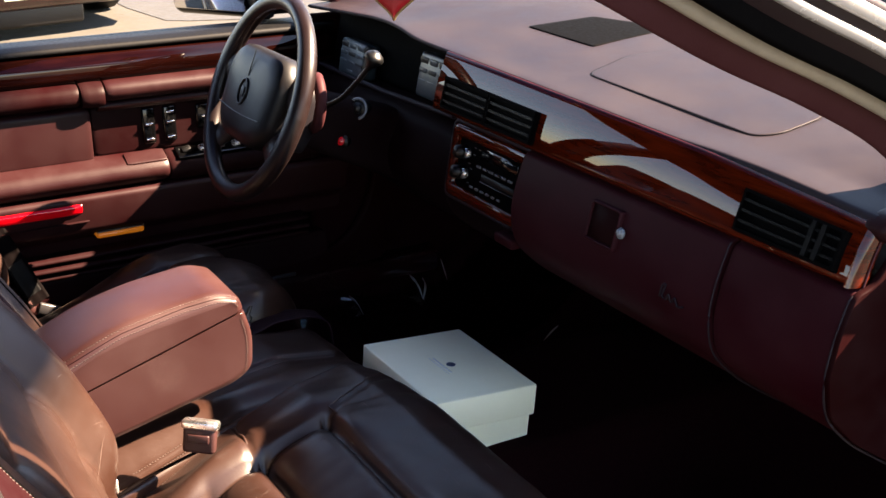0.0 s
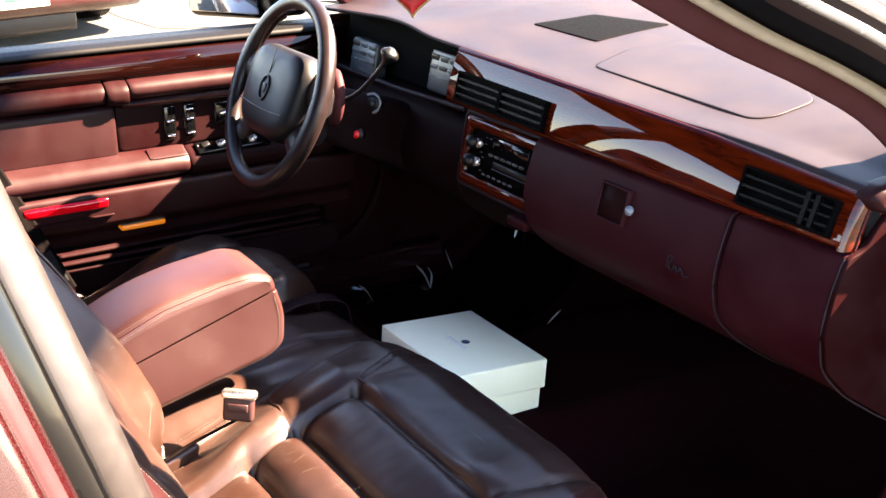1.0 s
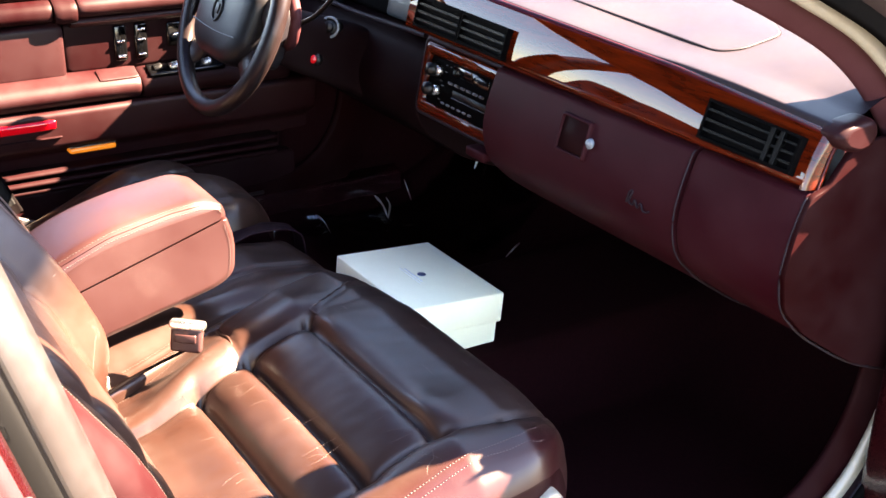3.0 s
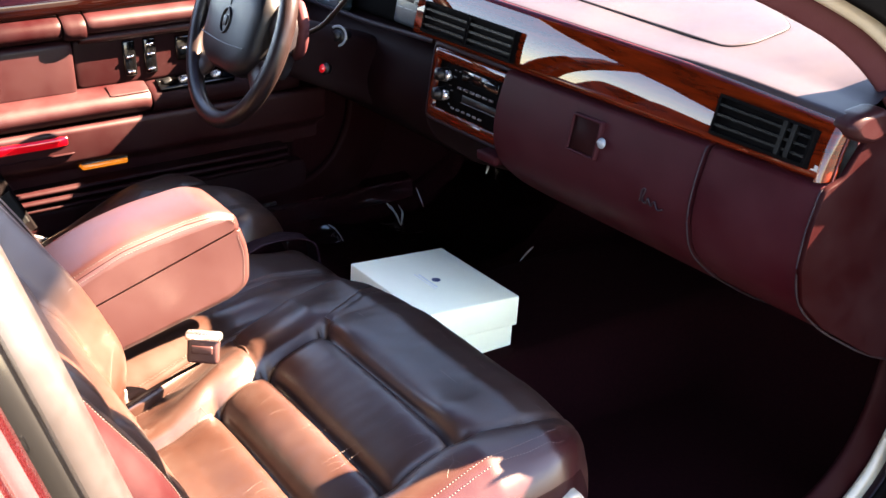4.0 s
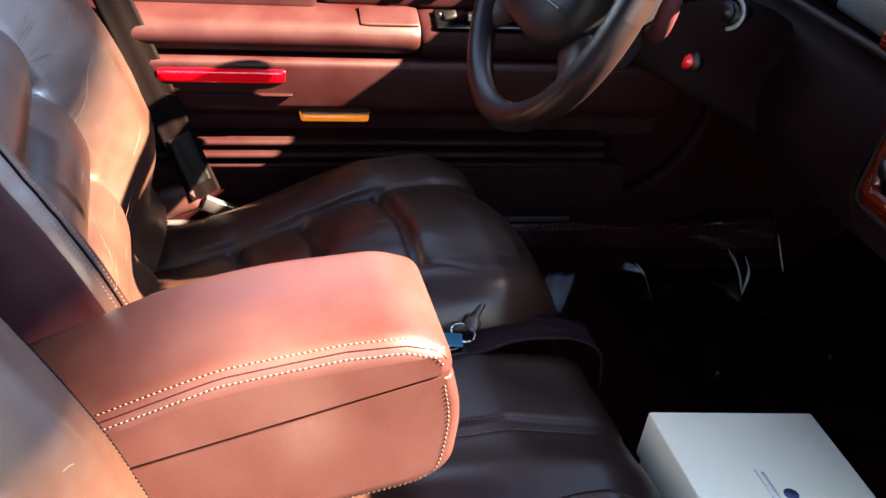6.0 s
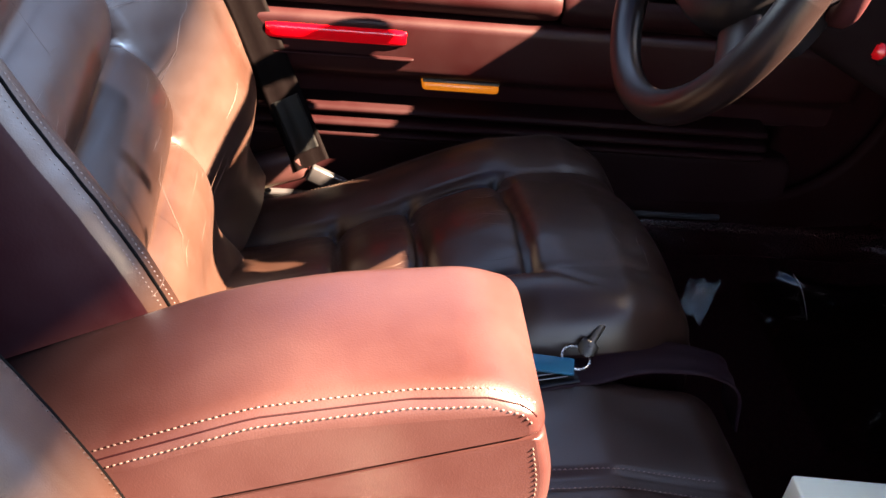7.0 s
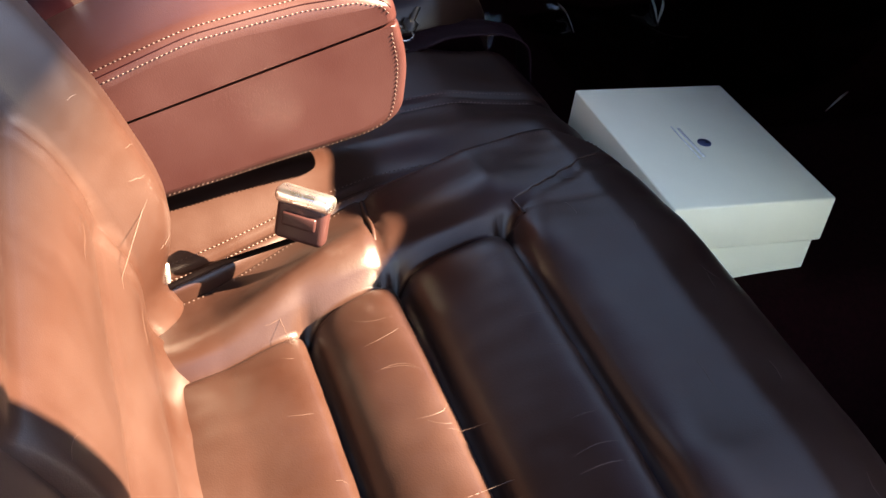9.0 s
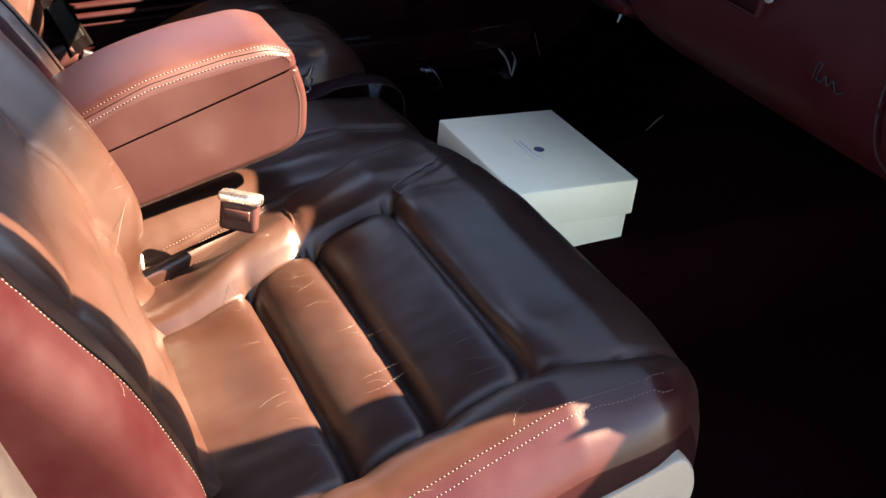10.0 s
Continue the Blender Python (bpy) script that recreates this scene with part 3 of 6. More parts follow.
    secs = [[tuple(Vector(a).lerp(Vector(b), k) + Vector((0, 0.02, 0.035)) * math.sin(math.pi * k)) for k in np.linspace(0, 1, 9)] for a, b in zip(top, bot)]
    g = put("windscreen", mesh(*loft(secs)), GLASS, car, "clear windscreen")
    g.visible_shadow = False
    secs = [[p for k, p in enumerate(s_) if k < 6] for s_ in [[tuple(Vector(p) + Vector((0, -0.004, -0.005))) for p in s_] for s_ in secs]]
    put("shade_band", mesh(*loft(secs)), BAND, car, "blue tinted sun band across the windscreen top")



def bodywork():
    """Boot, flanks, nose, glass and wheels, so that the car is whole from outside."""
    def slab(name, prof, xs, mat, label="", flip=False):
        secs = [[(x, y * k + (1 - k) * yc, z * k + (1 - k) * zc) for y, z in prof] for x, k, yc, zc in xs]
        return put(name, mesh(*loft(secs, True, True, flip)), mat, car, label)
    boot = fillet([(-2.35, 0.45), (-2.35, 0.945), (-2.60, 0.965), (-3.12, 0.92), (-3.18, 0.80), (-3.16, 0.42), (-3.08, 0.34), (-2.5, 0.34)], 0.05, 4, True)
    span = [(-0.90, 0.93, -2.75, 0.65), (-0.885, 0.98, -2.75, 0.65), (-0.82, 1, 0, 0), (0.82, 1, 0, 0), (0.885, 0.98, -2.75, 0.65), (0.90, 0.93, -2.75, 0.65)]
    slab("boot", boot, span, PAINT, "dark red boot")
    nose = fillet([(2.02, 0.40), (2.02, 0.84), (2.24, 0.81), (2.33, 0.70), (2.36, 0.48), (2.30, 0.32), (2.1, 0.30)], 0.05, 4, True)
    span = [(-0.90, 0.95, 2.1, 0.6), (-0.86, 0.99, 2.1, 0.6), (-0.78, 1, 0, 0), (0.78, 1, 0, 0), (0.86, 0.99, 2.1, 0.6), (0.90, 0.95, 2.1, 0.6)]
    slab("nose", nose, span, PAINT, "dark red nose panel")
    put("front_bumper", mesh(*box((0, 2.36, 0.47), (1.74, 0.10, 0.16), 0.04, 3)), PAINT, car)
    put("rear_bumper", mesh(*box((0, -3.18, 0.50), (1.74, 0.12, 0.18), 0.04, 3)), PAINT, car)
    grille = put("grille", mesh(*box((0, 2.325, 0.675), (0.56, 0.03, 0.15), 0.02, 3)), CHROME, car, "chrome grille")
    for k in range(9):
        put("grille_bar", mesh(*box((-0.22 + k * 0.055, 2.343, 0.675), (0.034, 0.006, 0.11), 0.002)), BLACK, grille)
    for s in (-1, 1):
        put("headlight", mesh(*box((s * 0.55, 2.30, 0.68), (0.42, 0.06, 0.14), 0.02, 3)), GLASS, car, "clear headlight")
        put("tail_lamp", mesh(*box((s * 0.62, -3.17, 0.74), (0.42, 0.03, 0.14), 0.01, 2)), DOOR_RED, car)
        put("rear_quarter", mesh(*box((s * 0.85, -2.12, 0.62), (0.10, 0.52, 0.62), 0.04, 3)), PAINT, car)
        for y in (1.42, -2.42):
            w = put("wheel", mesh(*disc((s * 0.80, y, 0.32), (1, 0, 0), 0.32, 0.20, 36, None, 0.03)), RUBBER, car, "black tyre")
            put("rim", mesh(*disc((s * 0.885, y, 0.32), (s, 0, 0), 0.20, 0.05, 28, 0.17, 0.01)), DULL, w, "dull metal rim")
        put("roof_rail", mesh(*tube([(s * 0.615, -2.2, 1.215), (s * 0.625, -1.5, 1.29), (s * 0.622, -0.9, 1.31), (s * 0.62, -0.45, 1.27)], 0.028, 10)), PAINT, car)
    secs = [[tuple(Vector((x * 0.92, -2.18, 1.23 - 0.06 * (x / 0.62) ** 2)).lerp(Vector((x * 1.12, -2.62, 0.965)), k)) for k in np.linspace(0, 1, 6)] for x in np.linspace(-0.60, 0.60, 13)]
    put("rear_window", mesh(*loft(secs)), GLASS, car, "clear rear window").visible_shadow = False
    put("underbody", mesh(*box((0, -0.4, 0.215), (1.6, 5.2, 0.03), 0.01)), BLACK, car)


shell()
bodywork()


# ---- driver's door ----
def drivers_door():
    d = car
    X = -0.72
    # each panel is a (x, z) section drawn out along y
    def run(name, prof, y0, y1, mat, label="", r=0.012, n=4, bow=0.0, parent=None, steps=14):
        pr = fillet(prof, r, n, True)
        cx = sum(p[0] for p in pr) / len(pr)
        cz = sum(p[1] for p in pr) / len(pr)
        secs = []
        ysr = [y0, y0 + 0.002, y0 + 0.006] + list(np.linspace(y0 + 0.012, y1 - 0.012, steps)) + [y1 - 0.006, y1 - 0.002, y1]
        for y in ysr:
            e = min(y - y0, y1 - y)
            k = 0.90 + 0.10 * math.sqrt(min(1, e / 0.012))
            b = bow * math.sin(math.pi * (y - y0) / (y1 - y0))
            secs.append([(cx + (px - cx) * k + b, y, cz + (pz - cz) * k) for px, pz in pr])
        return put(name, mesh(*loft(secs, True, True)), mat, parent or d, label)
    Y0, Y1 = -0.98, 0.12
    d = run("car_door", [(-0.90, 0.25), (-0.90, 0.84), (-0.80, 0.868), (-0.752, 0.868), (-0.752, 0.25)], Y0, Y1 + 0.10, PAINT, "closed maroon driver's door with glossy veneer")
    run("window_seal", [(-0.80, 0.866), (-0.80, 0.879), (-0.745, 0.878), (-0.724, 0.872), (-0.722, 0.862), (-0.76, 0.862)], Y0, Y1, RUBBER, "black window seal", 0.006)
    run("wood_panel", [(-0.75, 0.804), (-0.75, 0.860), (-0.724, 0.860), (-0.712, 0.836), (-0.716, 0.804)], Y0, Y1, WOOD_DOOR_SHADED, "dark glossy wood veneer", 0.012)
    # upper padded roll: rear piece, clip, front piece; the first two darkened for shade
    run("upper_roll", [(-0.75, 0.762), (-0.75, 0.806), (-0.712, 0.806), (-0.694, 0.790), (-0.698, 0.765)], Y0, -0.418, DOOR_DARK, "dark maroon padded roll", 0.016)
    run("roll_joint", [(-0.75, 0.758), (-0.75, 0.808), (-0.712, 0.808), (-0.688, 0.790), (-0.692, 0.76)], -0.415, -0.372, DOOR_DARK, "", 0.016)
    run("pull_handle", [(-0.75, 0.765), (-0.75, 0.806), (-0.712, 0.808), (-0.690, 0.796), (-0.694, 0.770)], -0.369, 0.02, DOOR_RED, "padded door pull", 0.016)
    # panels below
    run("rear_panel", [(-0.76, 0.64), (-0.76, 0.757), (-0.722, 0.760), (-0.712, 0.752), (-0.712, 0.65)], Y0, -0.400, DOOR_RED, "red leather door panel", 0.012)
    run("switch_plate", [(-0.76, 0.655), (-0.76, 0.758), (-0.728, 0.758), (-0.722, 0.752), (-0.722, 0.655)], -0.395, 0.06, DOOR_DARK, "dark maroon switch panel", 0.010)
    run("switch_plate_lip", [(-0.75, 0.752), (-0.75, 0.768), (-0.706, 0.768), (-0.700, 0.758), (-0.712, 0.748)], -0.385, -0.03, DOOR_RED, "", 0.006)
    for k, yc in enumerate((-0.288, -0.246)):
        sw = put("seat_switch", mesh(*box((-0.7215, yc, 0.708), (0.010, 0.026, 0.072), 0.004)), BLACK_GLOSS, d, "black rocker seat switch")
        for dz in (-0.026, 0.004, 0.024)[: 2 + k]:
            put("rocker_edge", mesh(*box((-0.715, yc, 0.708 + dz), (0.006, 0.016, 0.005), 0.0015)), CHROME, d)
    put("inner_latch", mesh(*box((-0.7215, -0.165, 0.715), (0.010, 0.055, 0.05), 0.004)), BLACK_GLOSS, d)
    put("latch_lever", mesh(*box((-0.714, -0.172, 0.715), (0.008, 0.022, 0.006), 0.002)), CHROME, d, "chrome latch lever")
    # armrest ledge
    run("armrest", [(-0.75, 0.606), (-0.75, 0.660), (-0.714, 0.660), (-0.682, 0.645), (-0.673, 0.627), (-0.684, 0.605), (-0.72, 0.600)], Y0, -0.265, DOOR_RED, "red padded door armrest", 0.014, 5)
    run("armrest_front", [(-0.75, 0.604), (-0.75, 0.656), (-0.714, 0.656), (-0.682, 0.641), (-0.674, 0.622), (-0.682, 0.602), (-0.72, 0.598)], -0.262, 0.06, DOOR_DARK, "", 0.014, 5)
    run("ashtray_lid", [(-0.715, 0.652), (-0.712, 0.6635), (-0.682, 0.6475), (-0.686, 0.638)], -0.345, -0.268, DOOR_RED, "", 0.003)
    put("window_switch", mesh(*box((-0.698, -0.165, 0.650), (0.036, 0.16, 0.010), 0.003, 2, pose(0, 0, 0, 0, 22, 0))), BLACK_GLOSS, d, "black window switch panel")
    for yc in (-0.225, -0.19, -0.155, -0.12):
        put("switch_button", mesh(*box((-0.696, yc, 0.657), (0.016, 0.020, 0.010), 0.004, 2, pose(0, 0, 0, 15, 22, 0))), STEEL if yc > -0.2 else BLACK, d)
    # lower panel with the red strip, courtesy lamp, ribs and pocket
    run("lower_panel", [(-0.76, 0.462), (-0.76, 0.601), (-0.690, 0.601), (-0.675, 0.595), (-0.680, 0.560), (-0.686, 0.526), (-0.732, 0.500), (-0.737, 0.466)], Y0, Y1, DOOR_RED, "maroon lower door panel", 0.008)
    # red lens given a glow of its own, as a lit door lamp
    r = run("red_reflector", [(-0.712, 0.562), (-0.712, 0.588), (-0.678, 0.587), (-0.672, 0.581), (-0.676, 0.565)], -0.602, -0.441, RED_LENS, "glossy red reflector strip", 0.005)
    amber = thing_lamp(d)
    run("lamp_strip_shelf", [(-0.72, 0.545), (-0.72, 0.552), (-0.676, 0.550), (-0.676, 0.547)], -0.62, -0.43, DOOR_DARK, "", 0.002)
    for z, dx in ((0.470, 0.008), (0.454, 0.014), (0.438, 0.010)):
        run("rib", [(-0.74, z - 0.006), (-0.74, z + 0.006), (-0.706 + dx, z + 0.005), (-0.702 + dx, z), (-0.706 + dx, z - 0.005)], Y0, 0.03, DOOR_DARK, "", 0.003, 3)
    # darker vinyl than the panel above, painting the shade low on the door
    run("kick_panel", [(-0.76, 0.27), (-0.76, 0.43), (-0.714, 0.43), (-0.708, 0.30), (-0.72, 0.27)], Y0, 0.08, DOOR_DARK, "dark maroon lower door panel", 0.01)
    put("stitch_line", mesh(*stitches([(-0.6985, -0.70, 0.4545), (-0.6985, -0.40, 0.4545)], (1, 0, 0))), THREAD, d)
    # mirror on the outside
    put("door_mirror", mesh(*box((-0.955, -0.045, 0.955), (0.20, 0.08, 0.17), 0.025, 4, pose(0, 0, 0, 0, 0, 40))), BLACK_GLOSS, d, "black door mirror housing")
    put("mirror_glass", mesh(*box((-0.929, -0.0765, 0.955), (0.170, 0.004, 0.140), 0.004, 2, pose(0, 0, 0, 0, 0, 40))), MIRROR, d)
    put("mirror_foot", mesh(*box((-0.83, 0.02, 0.94), (0.13, 0.07, 0.10), 0.015, 3)), BLACK, d)
    put("window_post", mesh(*tube([(-0.77, -0.01, 0.89), (-0.745, -0.06, 1.02), (-0.70, -0.16, 1.12)], 0.016, 8)), RUBBER, d)


def thing_lamp(d):
    lamp = d
    put("courtesy_lamp", mesh(*box((-0.713, -0.3675, 0.5075), (0.030, 0.094, 0.012), 0.005, 3)), AMBER, d, "lit amber courtesy lamp")
    put("lamp_rim", mesh(*box((-0.7125, -0.3675, 0.5150), (0.030, 0.094, 0.003), 0.001)), CREAM, lamp)
    return lamp


drivers_door()


# ---- dashboard ----
def lip_y(x):
    return 0.034 + 0.036 * smoothstep(-0.18, -0.42, x)


def lip_z(x):
    return interp(x, [-0.74, -0.60, -0.45, -0.296, -0.15, 0.0, 0.5, 0.74], [0.908, 0.918, 0.928, 0.931, 0.928, 0.925, 0.915, 0.901])


def screen_y(x):
    return 0.66 - 0.50 * abs(x / 0.74) ** 2.4


def dash_z(x, y):
    """Height of the padded top."""
    y0, y1 = lip_y(x) + 0.05, screen_y(x)
    end = 0.006 * smoothstep(0.42, 0.62, x)
    if y < y0:
        return lip_z(x) + end + 0.0070 - 0.002 * min(1.0, (y0 - y) / 0.042)
    t = min(1.0, max(0.0, (y - y0) / max(0.02, y1 - y0)))
    return lip_z(x) + end + 0.0070 + 0.019 * math.sin(math.pi * min(1, t * 0.8)) - 0.004 * t


dash = thing("dashboard", (0, 0.1, 0.60), "maroon padded dashboard with red-brown wood veneer", "dashboard")


def dash_top():
    xs = np.linspace(-0.735, 0.735, 99)
    secs = []
    for x in xs:
        y0, z0 = lip_y(x), lip_z(x)
        top = [(y, dash_z(x, y)) for y in np.linspace(screen_y(x) + 0.03, y0 + 0.05, 16)]
        top += [(y, dash_z(x, y)) for y in (y0 + 0.036, y0 + 0.024, y0 + 0.014, y0 + 0.008)]
        zt = dash_z(x, y0 + 0.008)
        pr = top + [(y0 - 0.004, zt - 0.001), (y0 - 0.006, z0 - 0.0005), (y0 + 0.002, z0 - 0.004), (y0 + 0.03, z0 - 0.010)]
        pr = fillet(pr, [0] * 20 + [0.004, 0.003, 0.002, 0], 4)
        secs.append([(x, y, z) for y, z in pr])
    put("padded_top", mesh(*loft(secs)), DASH, dash, "maroon padded vinyl top")
    # end roll beside the pillar
    prof = fillet([(0.030, 0.886), (0.020, 0.900), (0.034, 0.913), (0.078, 0.916), (0.092, 0.904), (0.088, 0.882), (0.06, 0.876)], 0.010, 5, True)
    put("end_pad", mesh(*solid_x(prof, 0.720, 0.757, 0.013, 6)), SEAT_RED, dash, "red padded end of the dashboard")


dash_top()


def raised_panel(name, outline, thick, mat, label="", gap=0.0035, r=0.02):
    """A panel with a dark joint round it, lying on the padded top."""
    pts = fillet(outline, r, 6, True)
    cx = sum(p[0] for p in pts) / len(pts)
    cy = sum(p[1] for p in pts) / len(pts)
    def lay(k, dz):
        return [(cx + (x - cx) * k, cy + (y - cy) * k, dash_z(cx + (x - cx) * k, cy + (y - cy) * k) + dz) for x, y in pts]
    ks = [1.0, 0.998, 0.992, 0.975, 0.8, 0.6, 0.4, 0.2, 0.0005]
    dz = [-0.002, thick * 0.6, thick * 0.95, thick, thick, thick, thick, thick, thick]
    v, f = loft([lay(k, h) for k, h in zip(ks, dz)], True)
    p = put(name, mesh(v, f), mat, dash, label)
    g = [lay(1.0 + gap / 0.15, 0.0012), lay(0.99, 0.0012)]
    put("joint", mesh(*loft(g, True)), VENT, p)
    return p


raised_panel("airbag_lid", [(0.142, 0.114), (0.494, 0.099), (0.510, 0.127), (0.500, 0.208), (0.40, 0.287), (0.185, 0.338), (0.115, 0.325), (0.100, 0.22)], 0.0018, DASH, "", 0.0006, 0.02)
raised_panel("defroster_grille", [(-0.155, 0.212), (0.022, 0.215), (-0.005, 0.40), (-0.15, 0.345)], 0.002, VENT, "dark defroster grille", 0.001, 0.006)


def wood_point(x, s, out=0.0):
    """A point on the wood band: s from its lower to its upper edge."""
    y0, z0, y1, z1 = 0.0, 0.845, lip_y(x) - 0.0075, lip_z(x) + 0.003
    b = math.sin(math.pi * s) * 0.003 + out
    return Vector((x, y0 + (y1 - y0) * s - b * 0.85, z0 + (z1 - z0) * s + b * 0.5))


def wood_band():
    secs = []
    for x in np.linspace(-0.108, 0.733, 60):
        pr = [wood_point(x, 0.0) + Vector((0, 0.02, -0.004)), wood_point(x, 0.0) + Vector((0, 0.003, -0.004))]
        pr += [wood_point(x, s) for s in np.linspace(0, 1, 12)]
        pr += [wood_point(x, 1.0) + Vector((0, 0.02, 0.0))]
        secs.append(pr)
    put("wood_band", mesh(*loft(secs, True, True, True)), WOOD, dash, "glossy red-brown wood veneer")
    # veneer turned round the dash's end
    secs = [[wood_point(0.733, k) + Vector((dx, dy, 0)) for k in np.linspace(-0.08, 1.0, 14)] for dx, dy in ((-0.001, 0.0), (0.004, 0.0012), (0.007, 0.005), (0.009, 0.011), (0.009, 0.024))]
    put("wood_end", mesh(*loft(secs, False, False, True)), WOOD, dash)
    # pale line painted as the highlight on the veneer's turned end
    edge = [wood_point(0.733, k) + Vector((0.0100, 0.018, 0)) for k in np.linspace(-0.10, 1.0, 10)]
    put("end_highlight", mesh(*tube(edge, 0.0012, 6)), TRIM, dash, "pale edge strip")


wood_band()


def air_vent(x0, x1, s0, s1, ribs, split_at=()):
    """An outlet let into the wood: a dark well, a frame and slats."""
    def blockat(xa, xb, sa, sb, out, thick):
        a = [wood_point(xa, sa, out), wood_point(xb, sa, out), wood_point(xb, sb, out), wood_point(xa, sb, out)]
        nrm = (a[1] - a[0]).cross(a[3] - a[0]).normalized()
        if nrm.y > 0:
            nrm = -nrm
        v = [p for p in a] + [p - nrm * thick for p in a]
        return v, [(0, 1, 2, 3), (7, 6, 5, 4), (0, 4, 5, 1), (1, 5, 6, 2), (2, 6, 7, 3), (3, 7, 4, 0)]
    well = put("air_vent", mesh(*blockat(x0, x1, s0, s1, 0.0048, 0.012), False), VENT, dash, "black air vent")
    ds = 0.05
    dx = 0.0035
    put("vent_frame", mesh(*merge(blockat(x0, x1, s0, s0 + ds, 0.011, 0.012), blockat(x0, x1, s1 - ds, s1, 0.011, 0.012),
                                  blockat(x0, x0 + dx, s0 + ds, s1 - ds, 0.011, 0.012), blockat(x1 - dx, x1, s0 + ds, s1 - ds, 0.011, 0.018)), False), VENT, well)
    for k in range(ribs):
        s = s0 + (s1 - s0) * (k + 1) / (ribs + 1)
        put("slat", mesh(*blockat(x0 + dx, x1 - dx, s - 0.022, s + 0.022, 0.0095, 0.003), False), SLAT, well)
    for xm in split_at:
        put("divider", mesh(*blockat(xm - 0.003, xm + 0.003, s0 + ds, s1 - ds, 0.012, 0.007), False), SLAT, well)


air_vent(-0.072, 0.053, 0.02, 0.57, 3)
air_vent(0.055, 0.174, 0.02, 0.57, 3)
air_vent(0.577, 0.720, 0.06, 0.72, 3, (0.680, 0.694))

LOW = [(0.014, 0.838), (0.002, 0.834), (-0.014, 0.79), (-0.022, 0.745), (-0.012, 0.70), (0.03, 0.658), (0.13, 0.592), (0.32, 0.52)]


def frame_ring(c, w, h, t, depth, tilt, r=0.014):
    """A rounded rectangular frame in the x-z plane, facing -y, tilted back by tilt degrees."""
    def rect(w, h, r):
        return fillet([(-w / 2, -h / 2), (w / 2, -h / 2), (w / 2, h / 2), (-w / 2, h / 2)], r, 5, True)
    o, i = rect(w, h, r), rect(w - 2 * t, h - 2 * t, r * 0.5)
    o2, i2 = rect(w - t * 0.5, h - t * 0.5, r * 0.9), rect(w - t * 1.6, h - t * 1.6, r * 0.6)
    m = Matrix.Translation(c) @ pose(0, 0, 0, tilt)
    secs = [[m @ Vector((x, y, z)) for x, z in pts] for pts, y in ((o, depth), (o, 0.003), (o2, 0.0), (i2, -0.001), (i, 0.003), (i, depth))]
    return loft(secs, True)


def lower_dash():
    def closed(dy=0.0):
        p = fillet([(y + dy, z) for y, z in LOW], [0, 0.006, 0.03, 0.03, 0.03, 0.04, 0.05, 0], 5)
        return p + [(0.40 + dy, 0.56), (0.20 + dy, 0.838)]
    put("glovebox_lid", mesh(*solid_x(closed(-0.002), 0.155, 0.569, 0.006, 4)), DASH_LOW, dash, "dark maroon glovebox lid")
    put("knee_panel", mesh(*solid_x(closed(), 0.574, 0.742, 0.006, 4)), DASH_LOW, dash)
    put("stack_backing", mesh(*solid_x(closed(0.062), -0.128, 0.154, 0.006, 4)), DASH_LOW, dash)
    p = fillet([(0.12, 0.80), (0.07, 0.79), (0.03, 0.70), (0.05, 0.645), (0.14, 0.58), (0.34, 0.50), (0.40, 0.54), (0.30, 0.80)], 0.03, 5, True)
    put("driver_knee_panel", mesh(*solid_x(p, -0.735, -0.13, 0.006, 4)), SHADED_VINYL, dash, "dark maroon panel under the instruments")
    # end of the dash, facing the door opening
    p = fillet([(y - 0.004, z + 0.001) for y, z in LOW[1:]] + [(0.33, 0.882), (0.062, 0.889), (0.024, 0.842)], 0.010, 4, True)
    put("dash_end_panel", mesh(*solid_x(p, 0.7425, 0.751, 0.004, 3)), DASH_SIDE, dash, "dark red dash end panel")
    # pale lines along the lid's joint and the end panel paint their edges' highlights
    line = fillet(LOW, [0, 0.006, 0.03, 0.03, 0.03, 0.04, 0.05, 0], 5)
    put("lid_highlight", mesh(*tube([(0.5705, y - 0.0035, z) for y, z in line[2:-2]], 0.0013, 6)), DASH, dash, "pale worn edge of the lid")
    put("end_highlight", mesh(*tube([(0.744, y - 0.004, z - 0.002) for y, z in line[2:]], 0.0016, 6)), DASH, dash, "pale piping at the dash end")
    # small recessed pull with its lock
    turn = pose(0, 0, 0, -14)
    pull = put("glovebox_pull", mesh(*frame_ring(Vector((0.362, -0.0195, 0.794)), 0.062, 0.054, 0.0045, 0.010, -14, 0.004)), DASH_LOW, dash, "recessed glovebox latch")
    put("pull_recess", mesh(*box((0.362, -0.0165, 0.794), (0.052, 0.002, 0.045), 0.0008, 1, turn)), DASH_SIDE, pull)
    put("glovebox_lock", mesh(*merge(disc((0.399, -0.0185, 0.794), (0, -0.95, 0.3), 0.0072, 0.006, 20, None, 0.002), disc((0.399, -0.0212, 0.7955), (0, -0.95, 0.3), 0.0042, 0.004, 16))), GREY, dash, "metal lock")
    sc = smooth_path([(0.484, -0.0235, 0.742), (0.487, -0.022, 0.757), (0.493, -0.022, 0.759), (0.489, -0.0235, 0.745), (0.496, -0.0235, 0.742), (0.500, -0.0235, 0.750), (0.505, -0.0235, 0.741), (0.511, -0.0235, 0.749), (0.517, -0.0235, 0.740), (0.527, -0.0235, 0.743)], 5)
    put("script_badge", mesh(*tube(sc, 0.0013, 6)), DASH, dash, "small chrome flourish")
    put("stack_tab", mesh(*box((0.118, 0.005, 0.690), (0.05, 0.03, 0.016), 0.004)), DASH_LOW, dash)


lower_dash()


